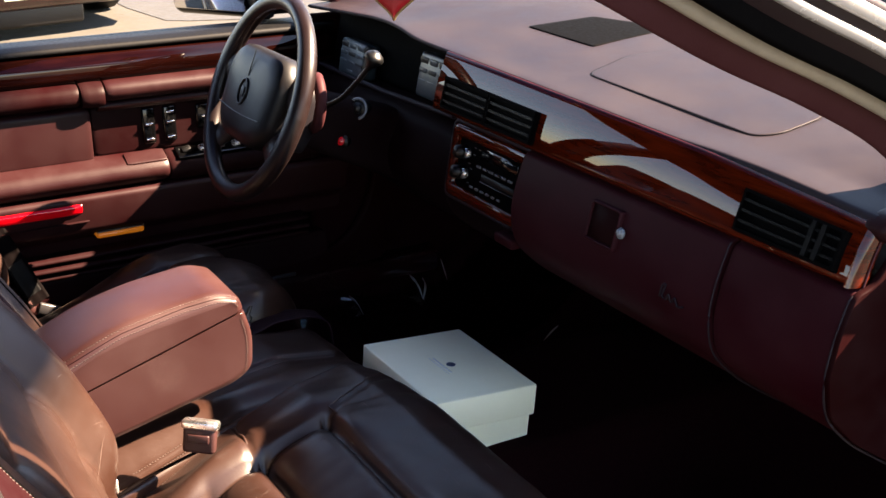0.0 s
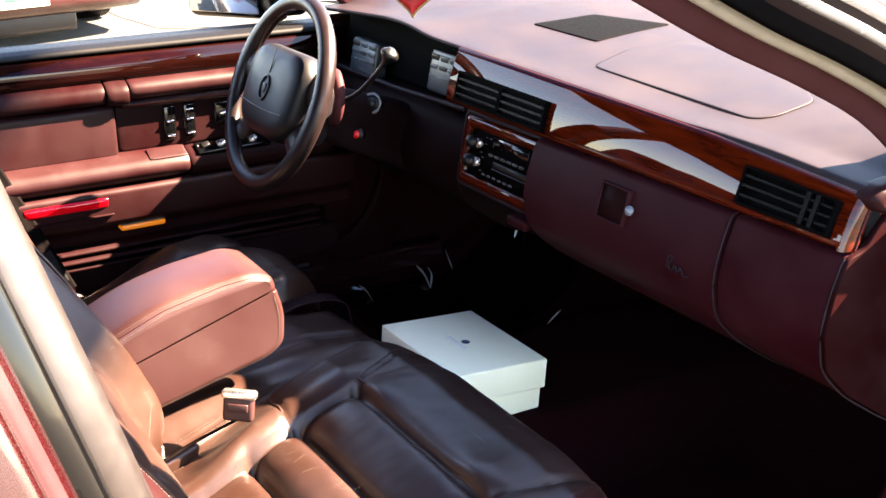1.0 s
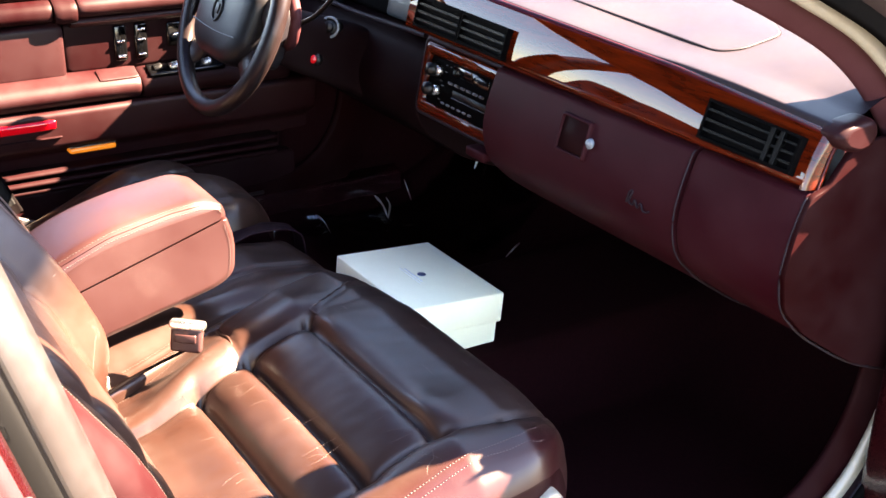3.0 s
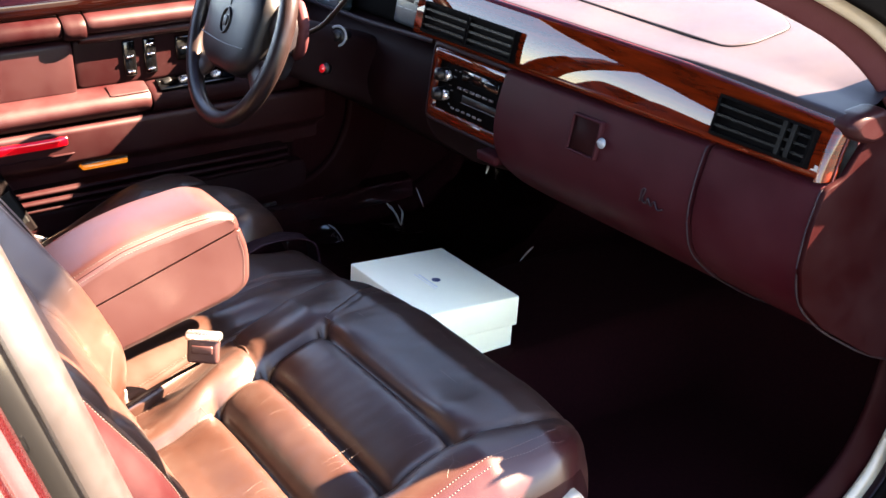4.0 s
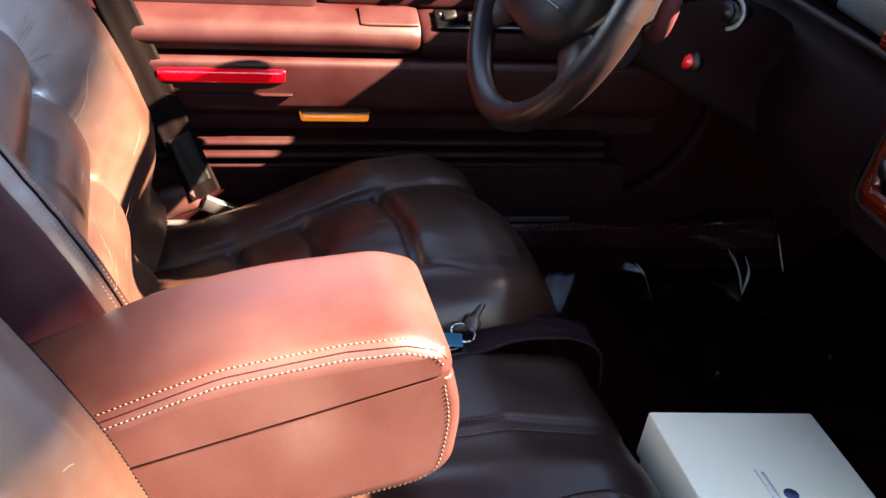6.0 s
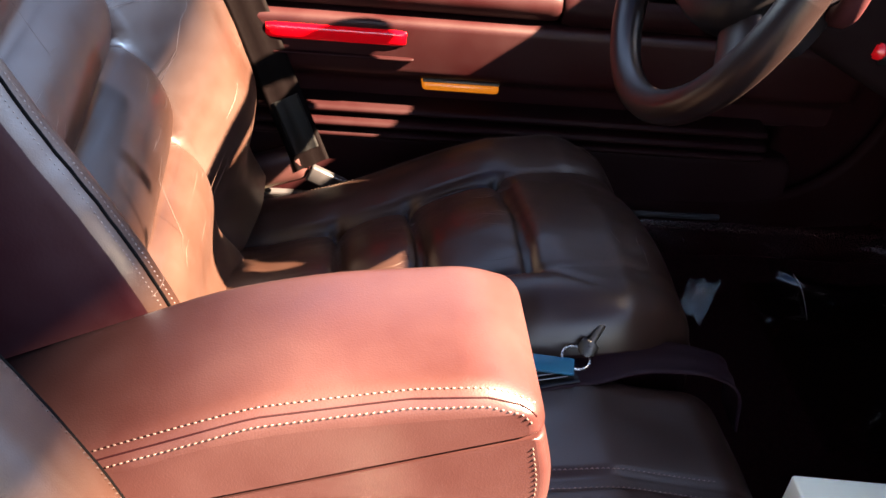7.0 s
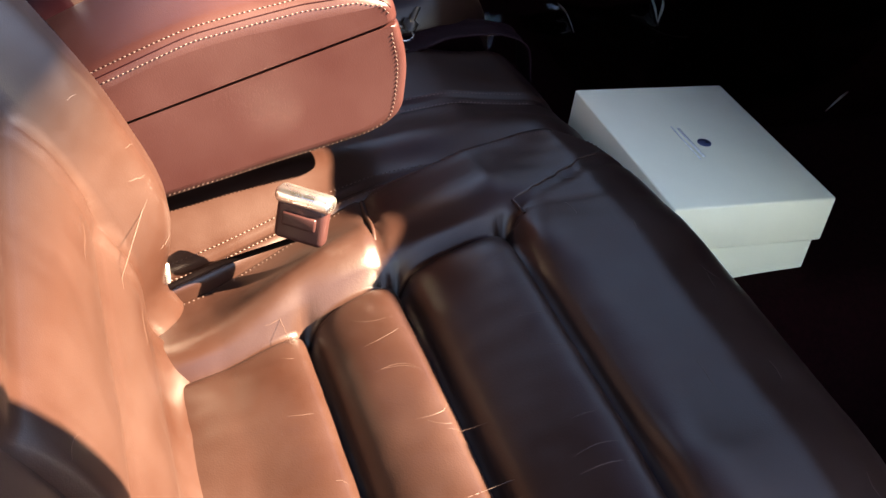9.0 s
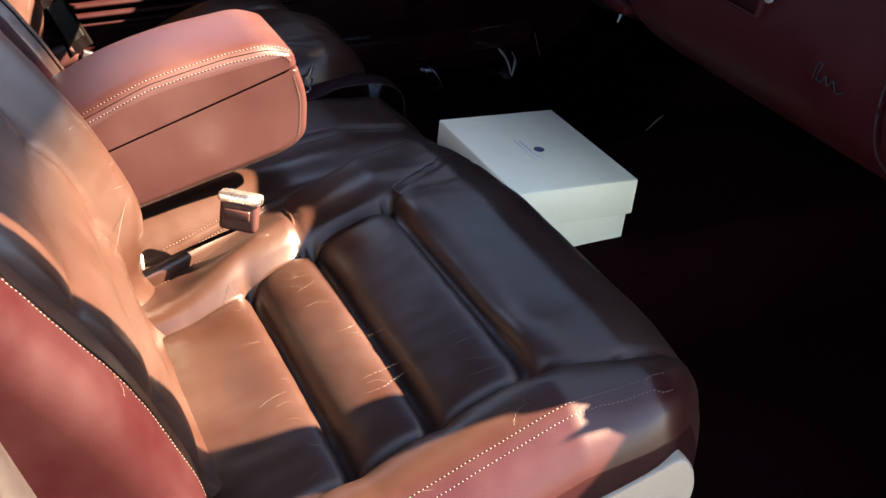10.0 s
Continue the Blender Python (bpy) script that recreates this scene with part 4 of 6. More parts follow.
def radio():
    c, tilt = Vector((0.019, 0.020, 0.762)), -10
    sx, sz = 0.88, 0.90
    put("radio_bezel", mesh(*frame_ring(c, 0.222, 0.118, 0.020, 0.03, tilt)), WOOD, dash, "wood veneer radio surround")
    put("bezel_edge", mesh(*frame_ring(c + Vector((0, 0.004, 0)), 0.236, 0.132, 0.008, 0.03, tilt, 0.018)), DASH, dash)
    m = Matrix.Translation(c) @ pose(0, 0, 0, tilt)
    rad = put("car_radio", mesh(*box(m @ Vector((0, 0.012, 0)), (0.186, 0.012, 0.084), 0.003, 2, pose(0, 0, 0, tilt))), VENT, dash, "black cassette radio with small pale buttons")
    def on(name, x, z, w, h, out, mat, r=0.001):
        put(name, mesh(*box(m @ Vector((x * sx, 0.006 - out, z * sz)), (w * sx, out * 2, h * sz), r, 1, pose(0, 0, 0, tilt))), mat, rad)
    for z in (0.020, -0.016):
        put("knob", mesh(*disc(m @ Vector((-0.082 * sx, -0.003, z * sz)), m.to_3x3() @ Vector((0, -1, 0)), 0.0125, 0.022, 24, 0.010, 0.002)), BLACK, rad, "black knob")
        put("knob_ring", mesh(*disc(m @ Vector((-0.070 * sx, 0.003, z * sz)), m.to_3x3() @ Vector((0, -1, 0)), 0.008, 0.010, 20)), STEEL, rad)
    on("display", 0.030, 0.030, 0.115, 0.020, 0.001, BLACK_GLOSS)
    for k in range(6):
        on("button", -0.028 + k * 0.020, 0.006, 0.013, 0.0045, 0.0022, PALE_KEYS)
    for k in range(5):
        on("button", -0.050 + k * 0.014, 0.034, 0.006, 0.002, 0.001, PALE_KEYS)
    on("cassette_slot", 0.035, -0.010, 0.108, 0.012, 0.0008, BLACK)
    on("slot_edge", 0.035, -0.018, 0.108, 0.0015, 0.0016, PALE_KEYS)
    for k in range(6):
        on("button", -0.044 + k * 0.018, -0.034, 0.010, 0.004, 0.0018, PALE_KEYS)
    for x, z in ((-0.055, -0.004), (-0.058, -0.030), (-0.050, 0.022), (-0.062, 0.004)):
        on("mark", x, z, 0.008, 0.002, 0.001, PALE_KEYS)


radio()


def instruments():
    p = fillet([(0.10, 0.80), (0.125, 0.915), (0.20, 0.93), (0.20, 0.79)], 0.01, 3, True)
    put("instrument_panel", mesh(*solid_x(p, -0.70, -0.115, 0.004)), VENT, dash, "black instrument panel")
    put("panel_edge", mesh(*tube([(-0.70, 0.072, 0.797), (-0.40, 0.066, 0.800), (-0.14, 0.060, 0.812)], 0.005, 8)), DASH, dash)
    for name, x0, x1, z0, z1 in (("switch_pod", -0.602, -0.500, 0.797, 0.866), ("switch_pod", -0.285, -0.190, 0.815, 0.893)):
        c = Vector(((x0 + x1) / 2, 0.088, (z0 + z1) / 2))
        pod = put(name, mesh(*box(c, (x1 - x0, 0.034, z1 - z0), 0.006, 3, pose(0, 0, 0, -12))), POD, dash, "grey switch pod with rows of buttons")
        for r_ in range(4):
            for k in range(3):
                if r_ < 1 and k != 1:
                    continue
                put("button", mesh(*box((x0 + (k + 0.5) * (x1 - x0) / 3, 0.070 + r_ * 0.003, z0 + 0.010 + r_ * (z1 - z0) * 0.24), ((x1 - x0) / 3 - 0.004, 0.008, 0.012), 0.002)), POD if (r_ + k) % 3 else BLACK, pod)
    lock = Vector((-0.345, -0.018, 0.791))
    out = Vector((0.55, -0.80, 0.25)).normalized()
    ig = put("ignition_lock", mesh(*merge(disc(lock - out * 0.012, out, 0.017, 0.030, 24, 0.015, 0.003), disc(lock + out * 0.004, out, 0.010, 0.012, 16))), BLACK, dash, "black ignition switch")
    put("lock_ring", mesh(*ring(lock, out, 0.0175, 0.0025, 28, 8)), GREY, ig)


instruments()


# ---- steering wheel and column ----
def steering():
    C = Vector((-0.380, -0.192, 0.826))
    tilt = 22
    nrm = Vector((0, -math.cos(radians(tilt)), math.sin(radians(tilt))))
    m = Matrix.Translation(C) @ pose(0, 0, 0, 90 - tilt)  # local z is the axis towards the driver
    w = thing("steering_wheel", C, "dark maroon leather-wrapped steering wheel with a black hub", "steering wheel")
    secs = []
    for i in range(73):
        a = 2 * math.pi * i / 72
        r = 0.0165 + 0.0012 * math.cos(2 * a)
        secs.append([m @ Vector(((0.169 + r * math.cos(b)) * math.cos(a), (0.169 + r * math.cos(b)) * math.sin(a), r * 0.92 * math.sin(b))) for b in [2 * math.pi * j / 12 for j in range(12)]])
    put("rim", mesh(*loft(secs, True, False, True)), WHEEL, w, "maroon leather rim")
    lace = []
    for a in np.arange(radians(100), radians(172), radians(2.2)):
        lace.append(m @ Vector((0.1525 * math.cos(a), 0.1525 * math.sin(a), 0.004)))
    put("rim_lacing", mesh(*stitches(lace, m.to_3x3() @ Vector((-0.5, 0.5, 0.7)), 0.006, 0.006, 0.0012)), THREAD_DARK, w)
    out = fillet([(-0.115, 0.045), (-0.085, 0.082), (0.085, 0.082), (0.115, 0.045), (0.105, -0.055), (0.06, -0.085), (-0.06, -0.085), (-0.105, -0.055)], 0.03, 5, True)
    secs = [[m @ Vector((x * k, y * k, z)) for x, y in out] for k, z in ((0.8, -0.045), (0.97, -0.03), (1.0, -0.005), (0.975, 0.010), (0.90, 0.019), (0.7, 0.024), (0.4, 0.026), (0.03, 0.027))]
    hub = put("hub", mesh(*loft(secs, True, False, False)), HUB, w, "black padded hub")
    put("hub_seam", mesh(*tube([m @ Vector((x, -0.028 - 0.008 * math.cos(x * 12), 0.0255)) for x in np.linspace(-0.09, 0.09, 12)], 0.0012, 6)), BLACK, hub)
    put("hub_seam", mesh(*tube([m @ Vector((0.0, y, 0.0265)) for y in (0.03, 0.076)], 0.001, 6)), BLACK, hub)
    e = [m @ Vector((0.016 * math.cos(a), 0.022 * math.sin(a) + 0.002, 0.028)) for a in np.linspace(0, 2 * math.pi, 25)]
    put("emblem", mesh(*merge(tube(e, 0.0022, 8), box(m @ Vector((0, 0.002, 0.028)), (0.014, 0.018, 0.003), 0.003, 2, pose(0, 0, 0, 90 - tilt)))), HUB, hub, "oval embossed emblem")
    for s in (-1, 1):
        p = [m @ Vector((s * 0.085, 0.028, -0.010)), m @ Vector((s * 0.125, 0.030, -0.014)), m @ Vector((s * 0.163, 0.032, -0.004))]
        put("spoke", mesh(*tube(smooth_path(p, 5), 0.030, 12, 0.45, nrm)), SPOKE, w)
        p = [m @ Vector((s * 0.08, -0.050, -0.010)), m @ Vector((s * 0.115, -0.085, -0.014)), m @ Vector((s * 0.132, -0.106, -0.004))]
        put("spoke", mesh(*tube(smooth_path(p, 5), 0.026, 12, 0.45, nrm)), SPOKE, w)
    col = thing("steering_column", (-0.405, 0.05, 0.66), "grey steering column shroud with stalk and red button", "steering column")
    ax = -nrm
    secs = []
    for d, hw, hh in ((0.030, 0.055, 0.045), (0.040, 0.074, 0.060), (0.080, 0.078, 0.060), (0.092, 0.060, 0.050)):
        secs.append([m @ Vector((x, y - 0.010, -d)) for x, y in fillet([(-hw, -hh), (hw, -hh), (hw, hh), (-hw, hh)], 0.03, 5, True)])
    put("shroud", mesh(*loft(secs, True, True, True)), SHROUD, col, "grey vinyl shroud")
    secs = []
    for d, hw, hh in ((0.088, 0.045, 0.050), (0.15, 0.042, 0.055), (0.22, 0.042, 0.060), (0.30, 0.05, 0.065)):
        secs.append([m @ Vector((x, y - 0.010, -d)) for x, y in fillet([(-hw, -hh), (hw, -hh), (hw, hh), (-hw, hh)], 0.03, 5, True)])
    put("column_tube", mesh(*loft(secs, True, True, True)), SHADED_VINYL, col, "dark vinyl column cover")
    st = smooth_path([m @ Vector((0.055, 0.02, -0.10)), m @ Vector((0.10, 0.050, -0.105)), m @ Vector((0.158, 0.108, -0.10)), m @ Vector((0.172, 0.140, -0.10))], 6)
    put("stalk", mesh(*tube(st, [0.0045] * 13 + [0.007, 0.012, 0.016, 0.017, 0.014, 0.006], 12)), BLACK, col, "dark stalk with a pale worn tip")
    put("gear_lever", mesh(*tube(smooth_path([m @ Vector((0.06, -0.02, -0.09)), m @ Vector((0.11, -0.005, -0.07)), m @ Vector((0.125, 0.035, -0.055)), m @ Vector((0.10, 0.065, -0.05)), m @ Vector((0.07, 0.06, -0.06))], 6), 0.010, 10)), TRIM, col)
    b = Vector((-0.342, -0.052, 0.737))
    d = Vector((0.55, -0.8, 0.2)).normalized()
    put("button_ring", mesh(*disc(b - d * 0.004, d, 0.0135, 0.018, 28, 0.012, 0.003)), BLACK, col, "black ring")
    put("red_button", mesh(*disc(b + d * 0.006, d, 0.0085, 0.008, 24, 0.0075, 0.002)), RED_BTN, col, "lit red button")
    # tilt lever below
    put("tilt_lever", mesh(*tube([m @ Vector((-0.05, -0.05, -0.09)), m @ Vector((-0.12, -0.06, -0.08))], 0.006, 8)), BLACK, col)


steering()


# ---- rear-view mirror and the heart that hangs from it ----
def mirror_and_heart():
    mm = thing("rear_view_mirror", (0.0, -0.10, 1.20), "black rear-view mirror fixed to the windscreen", "mirror")
    put("housing", mesh(*box((0.0, -0.10, 1.215), (0.24, 0.03, 0.062), 0.02, 4, pose(0, 0, 0, 8, 0, 6))), BLACK, mm)
    put("glass", mesh(*box((0.002, -0.117, 1.213), (0.215, 0.003, 0.046), 0.001, 1, pose(0, 0, 0, 8, 0, 6))), MIRROR, mm)
    put("stem", mesh(*tube([(0, -0.09, 1.23), (0, -0.03, 1.262), (0, 0.02, 1.235)], 0.008)), BLACK, mm)
    h = thing("hanging_heart", (0.0, -0.125, 1.03), "small red heart with a gold edge hanging from the mirror", "ornament")
    pts = []
    for i in range(48):
        a = 2 * math.pi * i / 48
        x, z = 16 * math.sin(a) ** 3, 13 * math.cos(a) - 5 * math.cos(2 * a) - 2 * math.cos(3 * a) - math.cos(4 * a)
        pts.append((x * 0.0022, z * 0.0022))
    c = Vector((0.0, -0.125, 1.046))
    turn = Matrix.Rotation(radians(50), 3, "Z")
    secs = [[c + turn @ Vector((x * k, y, z * k)) for x, z in pts] for k, y in ((0.02, -0.008), (0.6, -0.0075), (0.93, -0.004), (0.95, 0.004), (0.6, 0.0075), (0.02, 0.008))]
    put("heart", mesh(*loft(secs, True)), HEART_RED, h)
    e = [c + turn @ Vector((x, 0, z)) for x, z in pts]
    put("heart_edge", mesh(*tube(e + [e[0]], 0.0022, 8, 1.0, (0.76, 0.64, 0.1))), HEART_GOLD, h)
    put("cord", mesh(*tube([(0, -0.125, 1.075), (0, -0.11, 1.20)], 0.0011, 6)), HEART_GOLD, h)


mirror_and_heart()


# ---- front seats ----
SEAT_Y = [-0.72, -0.65, -0.58, -0.51, -0.43, -0.34, -0.26, -0.21, -0.185]
SEAT_Z = [0.405, 0.418, 0.432, 0.455, 0.487, 0.520, 0.530, 0.517, 0.500]


def profile_edges(lo, hi, r, drop, n_in, n_r=7, n_d=4):
    """Positions and drops across a cushion that rolls down at both ends; r: one radius, or one for each end."""
    ra, rb = r if isinstance(r, tuple) else (r, r)
    out = []
    for k in range(n_d):
        out.append((lo, -drop + (drop - ra) * k / n_d))
    for k in range(n_r):
        a = k / n_r * math.pi / 2
        out.append((lo + ra * (1 - math.cos(a)), -ra * (1 - math.sin(a))))
    for k in range(n_in + 1):
        out.append((lo + ra + (hi - lo - ra - rb) * k / n_in, 0.0))
    for k in range(n_r - 1, -1, -1):
        a = k / n_r * math.pi / 2
        out.append((hi - rb * (1 - math.cos(a)), -rb * (1 - math.sin(a))))
    for k in range(n_d - 1, -1, -1):
        out.append((hi, -drop + (drop - rb) * k / n_d))
    return out


def seam_shift(y):
    """How far the joint between the centre and passenger cushions swings outwards at the rear."""
    return 0.043 * smoothstep(-0.40, -0.62, y)


def creases(seat, data, arcs):
    """Fine pale lines where the hide has creased: short arcs laid on the leather."""
    chunks = []
    for pts in arcs:
        q, nn = snap(data, pts, 0.0)
        n = len(q)
        rad = [0.00008 + 0.00024 * math.sin(math.pi * (k + 0.5) / n) for k in range(n)]
        chunks.append(tube(q, rad, 5, 0.45, nn[n // 2]))
    tagged(put("creases", mesh(*merge(*chunks)), CREASE, seat), "pale worn creases in the leather", kind="stuff")


def arc(a, b, bow):
    """Seven points from a to b, bowed sideways."""
    a, b = Vector(a), Vector(b)
    side = (b - a).cross(Vector((0, 0, 1)))
    return [a.lerp(b, k / 6) + side * (bow * math.sin(math.pi * k / 6)) for k in range(7)]


def seat_cushion(seat, x0, x1, p0, p1, outer, crown=0.006):
    """A leather cushion: three cross pads inside a rolled border. outer: +1 or -1, the side of the door."""
    seams_y = (-0.510, -0.432, -0.338)
    rear = -0.70
    front = -0.178
    inner_x, outer_x = (x0, x1) if outer > 0 else (x1, x0)
    pin, pout = (p0, p1) if outer > 0 else (p1, p0)
    lines = [((p0, rear), (p0, seams_y[2])), ((p1, rear), (p1, seams_y[2])), ((p0, seams_y[2]), (p1, seams_y[2])),
             ((p0, seams_y[0]), (p1, seams_y[0])), ((p0, seams_y[1]), (p1, seams_y[1])),
             ((pin, seams_y[2]), (pin - outer * 0.035, -0.275)), ((pin - outer * 0.035, -0.275), (inner_x + outer * 0.035, -0.19)),
             ((pout, seams_y[2]), (pout + outer * 0.02, -0.26)), ((pout + outer * 0.02, -0.26), (pout + outer * 0.035, -0.195)),
             ((pin, -0.446), (inner_x, -0.43)),
             ((outer_x - outer * 0.030, rear), (outer_x - outer * 0.030, -0.26)), ((outer_x - outer * 0.030, -0.26), (outer_x - outer * 0.045, -0.20))]
    depth = [0.016, 0.016, 0.018, 0.020, 0.022, 0.004, 0.0035, 0.008, 0.010, 0.006, 0.004, 0.004]
    if outer < 0:
        depth = [d * 0.6 for d in depth]
    xs = profile_edges(x0, x1, (0.014, 0.045) if outer > 0 else 0.045, 0.13, 92)
    ys = [(rear + (front - 0.055 - rear) * k / 96, 0.0) for k in range(97)]
    for k in range(1, 12):
        a = k / 11 * math.pi / 2
        ys.append((front - 0.055 + 0.055 * math.sin(a), -0.055 * (1 - math.cos(a))))
    for k in range(1, 7):
        ys.append((front - 0.004 * k / 6, -0.055 - 0.13 * k / 6))
    xc = (x0 + x1) / 2
    vs = []
    for y, dy in ys:
        for x, dx in xs:
            side = abs(x - xc) / ((x1 - x0) / 2)
            plan = 0.055 * smoothstep(-0.30, -0.17, y) ** 2 * side ** 4
            X = x - math.copysign(plan, x - xc)
            if outer > 0:
                X += seam_shift(y) * smoothstep(0.30, 0.12, x)
            z = interp(y, SEAT_Y, SEAT_Z) + dx + dy
            if outer < 0:
                z -= (0.046 + 0.010 * smoothstep(-0.36, -0.50, y)) * smoothstep(-0.36, -0.56, x)
            else:
                z += 0.018 * math.exp(-((x - 0.165) / 0.032) ** 2 - ((y + 0.505) / 0.060) ** 2)
            inside = p0 < x < p1 and y < seams_y[2]
            if dx > -0.02 and dy > -0.03:
                if inside:
                    bands = (-0.66,) + seams_y
                    for a, b in zip(bands, bands[1:]):
                        if a < y <= b:
                            t = (y - a) / (b - a)
                            z += 0.010 * (4 * t * (1 - t)) ** 0.35
                    u = (x - p0) / (p1 - p0)
                    z += 0.010 * (4 * u * (1 - u)) ** 0.35 - 0.008
                else:
                    k = 1 - smoothstep(seams_y[2] - 0.03, seams_y[2] + 0.08, y)
                    z += 0.006 + k * (0.013 * (1 - smoothstep(0.7, 1.0, side)) - 0.006)
                    d = min(abs(x - p0), abs(x - p1))
                    z += (0.004 if (x - pin) * outer < 0 else 0.010) * math.exp(-((d - 0.045) / 0.04) ** 2) * (0.3 + 0.7 * k)
                for (a, b), dep in zip(lines, depth):
                    q = seg_dist(x, y, a, b)
                    if q < 0.03 and dep < 0.0045:
                        z -= dep * 0.8 * math.exp(-(q / 0.0040) ** 2)
                    elif q < 0.03:
                        z -= dep * 0.8 * math.exp(-(q / 0.0048) ** 2) + dep * 0.30 * math.exp(-(q / 0.016) ** 2)
                z += 0.0009 * noise.noise(Vector((x * 16, y * 16, outer * 3.0)))
                z += 0.0006 * noise.noise(Vector((x * 60, y * 34, 5.0)))
            r_c = math.hypot(x - (outer_x - outer * 0.035), y + 0.215)
            if r_c < 0.07:
                z += 0.0022 * math.sin(math.atan2(y + 0.215, (x - outer_x) * outer + 0.035) * 13) * math.exp(-(r_c / 0.028) ** 2) * smoothstep(0.0, 0.012, r_c)
            # the side tucks in under its seam
            tuck = 0.012 * smoothstep(-0.06, -0.13, dx)
            X -= math.copysign(tuck, x - xc)
            vs.append((X, y + (0.024 * (1 - min(1.0, side) ** 2.5) * smoothstep(-0.33, -0.19, y) if outer > 0 else 0.0), z))
    fs = grid_faces(len(ys), len(xs))

    def key(c, f):
        x, y = c[0], c[1]
        j = f[0] % len(xs)
        if j < 5 or j > len(xs) - 7:
            return "side_panel_a" if j < 5 else "side_panel_b"
        if p0 < x < p1 and y < seams_y[2]:
            return "pad_rear" if y < seams_y[0] else "pad_middle" if y < seams_y[1] else "pad_front"
        w_in = abs(pin - inner_x) - 0.035
        if (x - pin) * outer < 0 and y < interp(abs(x - pin), [0, 0.035, max(0.04, w_in), w_in + 0.06], [-0.338, -0.275, -0.19, -0.13]):
            return "inner_rear" if y < -0.438 else "inner"
        if (x - pout) * outer > 0 and y < interp(abs(x - pout), [0, 0.02, 0.035, 0.05], [-0.338, -0.26, -0.195, -0.13]):
            return "outer"
        return "front_bolster"
    names = {"pad_rear": "cushion_pad", "pad_middle": "cushion_pad", "pad_front": "cushion_pad", "inner_rear": "side_bolster", "inner": "side_bolster", "outer": "side_bolster"}
    whole = mesh(vs, fs)
    for k, (v, f, ids) in split(vs, fs, key).items():
        put(names.get(k, k.replace("_a", "").replace("_b", "") if k.startswith("side_p") else k), piece(whole, v, f, ids), SEAT_SIDE if k.startswith("side_p") and (k[-1] == "a") == (outer > 0) else SEAT_RED if k.startswith("side_p") else SEAT, seat)
    # twin stitched seam along the outer edge, and piping
    def surf(x, y):
        i = min(range(len(ys)), key=lambda k: abs(ys[k][0] - y) + (10 if ys[k][1] < -0.02 else 0))
        j = min(range(len(xs)), key=lambda k: abs(xs[k][0] - x) + (10 if xs[k][1] < -0.04 else 0))
        return Vector(vs[i * len(xs) + j])
    for off in (0.021, 0.039):
        q, nn = snap(whole, [(outer_x - outer * off, y, interp(y, SEAT_Y, SEAT_Z) + 0.03 - (0.046 if outer < 0 else 0)) for y in np.linspace(-0.66, -0.225, 60)], 0.0002)
        nn = [n_ if n_.z > 0 else -n_ for n_ in nn]
        put("stitching", mesh(*stitches(q, nn)), THREAD, seat)
    rnd = random.Random(5 if outer > 0 else 8)
    arcs = []
    def at(x, y):
        return (x, y, interp(y, SEAT_Y, SEAT_Z) + 0.02)
    for sy in seams_y:
        for k in range(11):
            x = rnd.uniform(p0 + 0.01, p1 - 0.02)
            ln = rnd.uniform(0.012, 0.042)
            y = sy - rnd.uniform(0.004, 0.022)
            arcs.append(arc(at(x, y), at(x + rnd.uniform(-0.6, 0.2) * ln, y - ln), rnd.uniform(-0.15, 0.15)))
    for k in range(16):
        x = outer_x - outer * rnd.uniform(0.03, 0.085)
        y = rnd.uniform(-0.56, -0.28)
        ln = rnd.uniform(0.015, 0.05)
        if k > 8:
            continue
        arcs.append(arc(at(x, y), at(x - outer * ln * rnd.uniform(0.2, 0.9), y + ln * rnd.uniform(-0.6, 0.6)), rnd.uniform(-0.15, 0.15)))
    for k in range(7):
        x = rnd.uniform(p0, p1)
        y = rnd.uniform(-0.30, -0.21)
        arcs.append(arc(at(x, y), at(x + rnd.uniform(0.01, 0.04), y + rnd.uniform(-0.01, 0.01)), rnd.uniform(-0.1, 0.1)))
    creases(seat, whole, arcs)
    for off in (0.014,) if outer > 0 else ():
        row = [surf(inner_x + outer * off, y) for y in np.linspace(-0.66, -0.215, 44)]
        put("stitching", mesh(*stitches(row, (-outer * 0.35, 0, 0.94))), THREAD, seat)
    pip = [surf(p, y) + Vector((0, 0, 0.0012)) for p, y in [(pin + (inner_x - pin) * t, -0.446 + 0.016 * t) for t in (0.03, 0.35, 0.65, 0.9)]]
    put("piping", mesh(*tube(smooth_path(pip, 6), 0.0020, 8)), SEAT, seat)
    # the tight seams that run forward from the corners of the front pad
    for ends in (((pin, seams_y[2]), (pin - outer * 0.035, -0.275), (inner_x + outer * 0.045, -0.212)),) if outer > 0 else ():
        row, nn = snap(whole, [(p.x, p.y, interp(p.y, SEAT_Y, SEAT_Z) + 0.03) for p in smooth_path([(x, y, 0) for x, y in ends], 10)], 0.0003)
        # pale tube painted as the highlight along the seam
        put("seam", mesh(*tube(row, 0.0011, 6)), SEAM_HIGHLIGHT, seat)


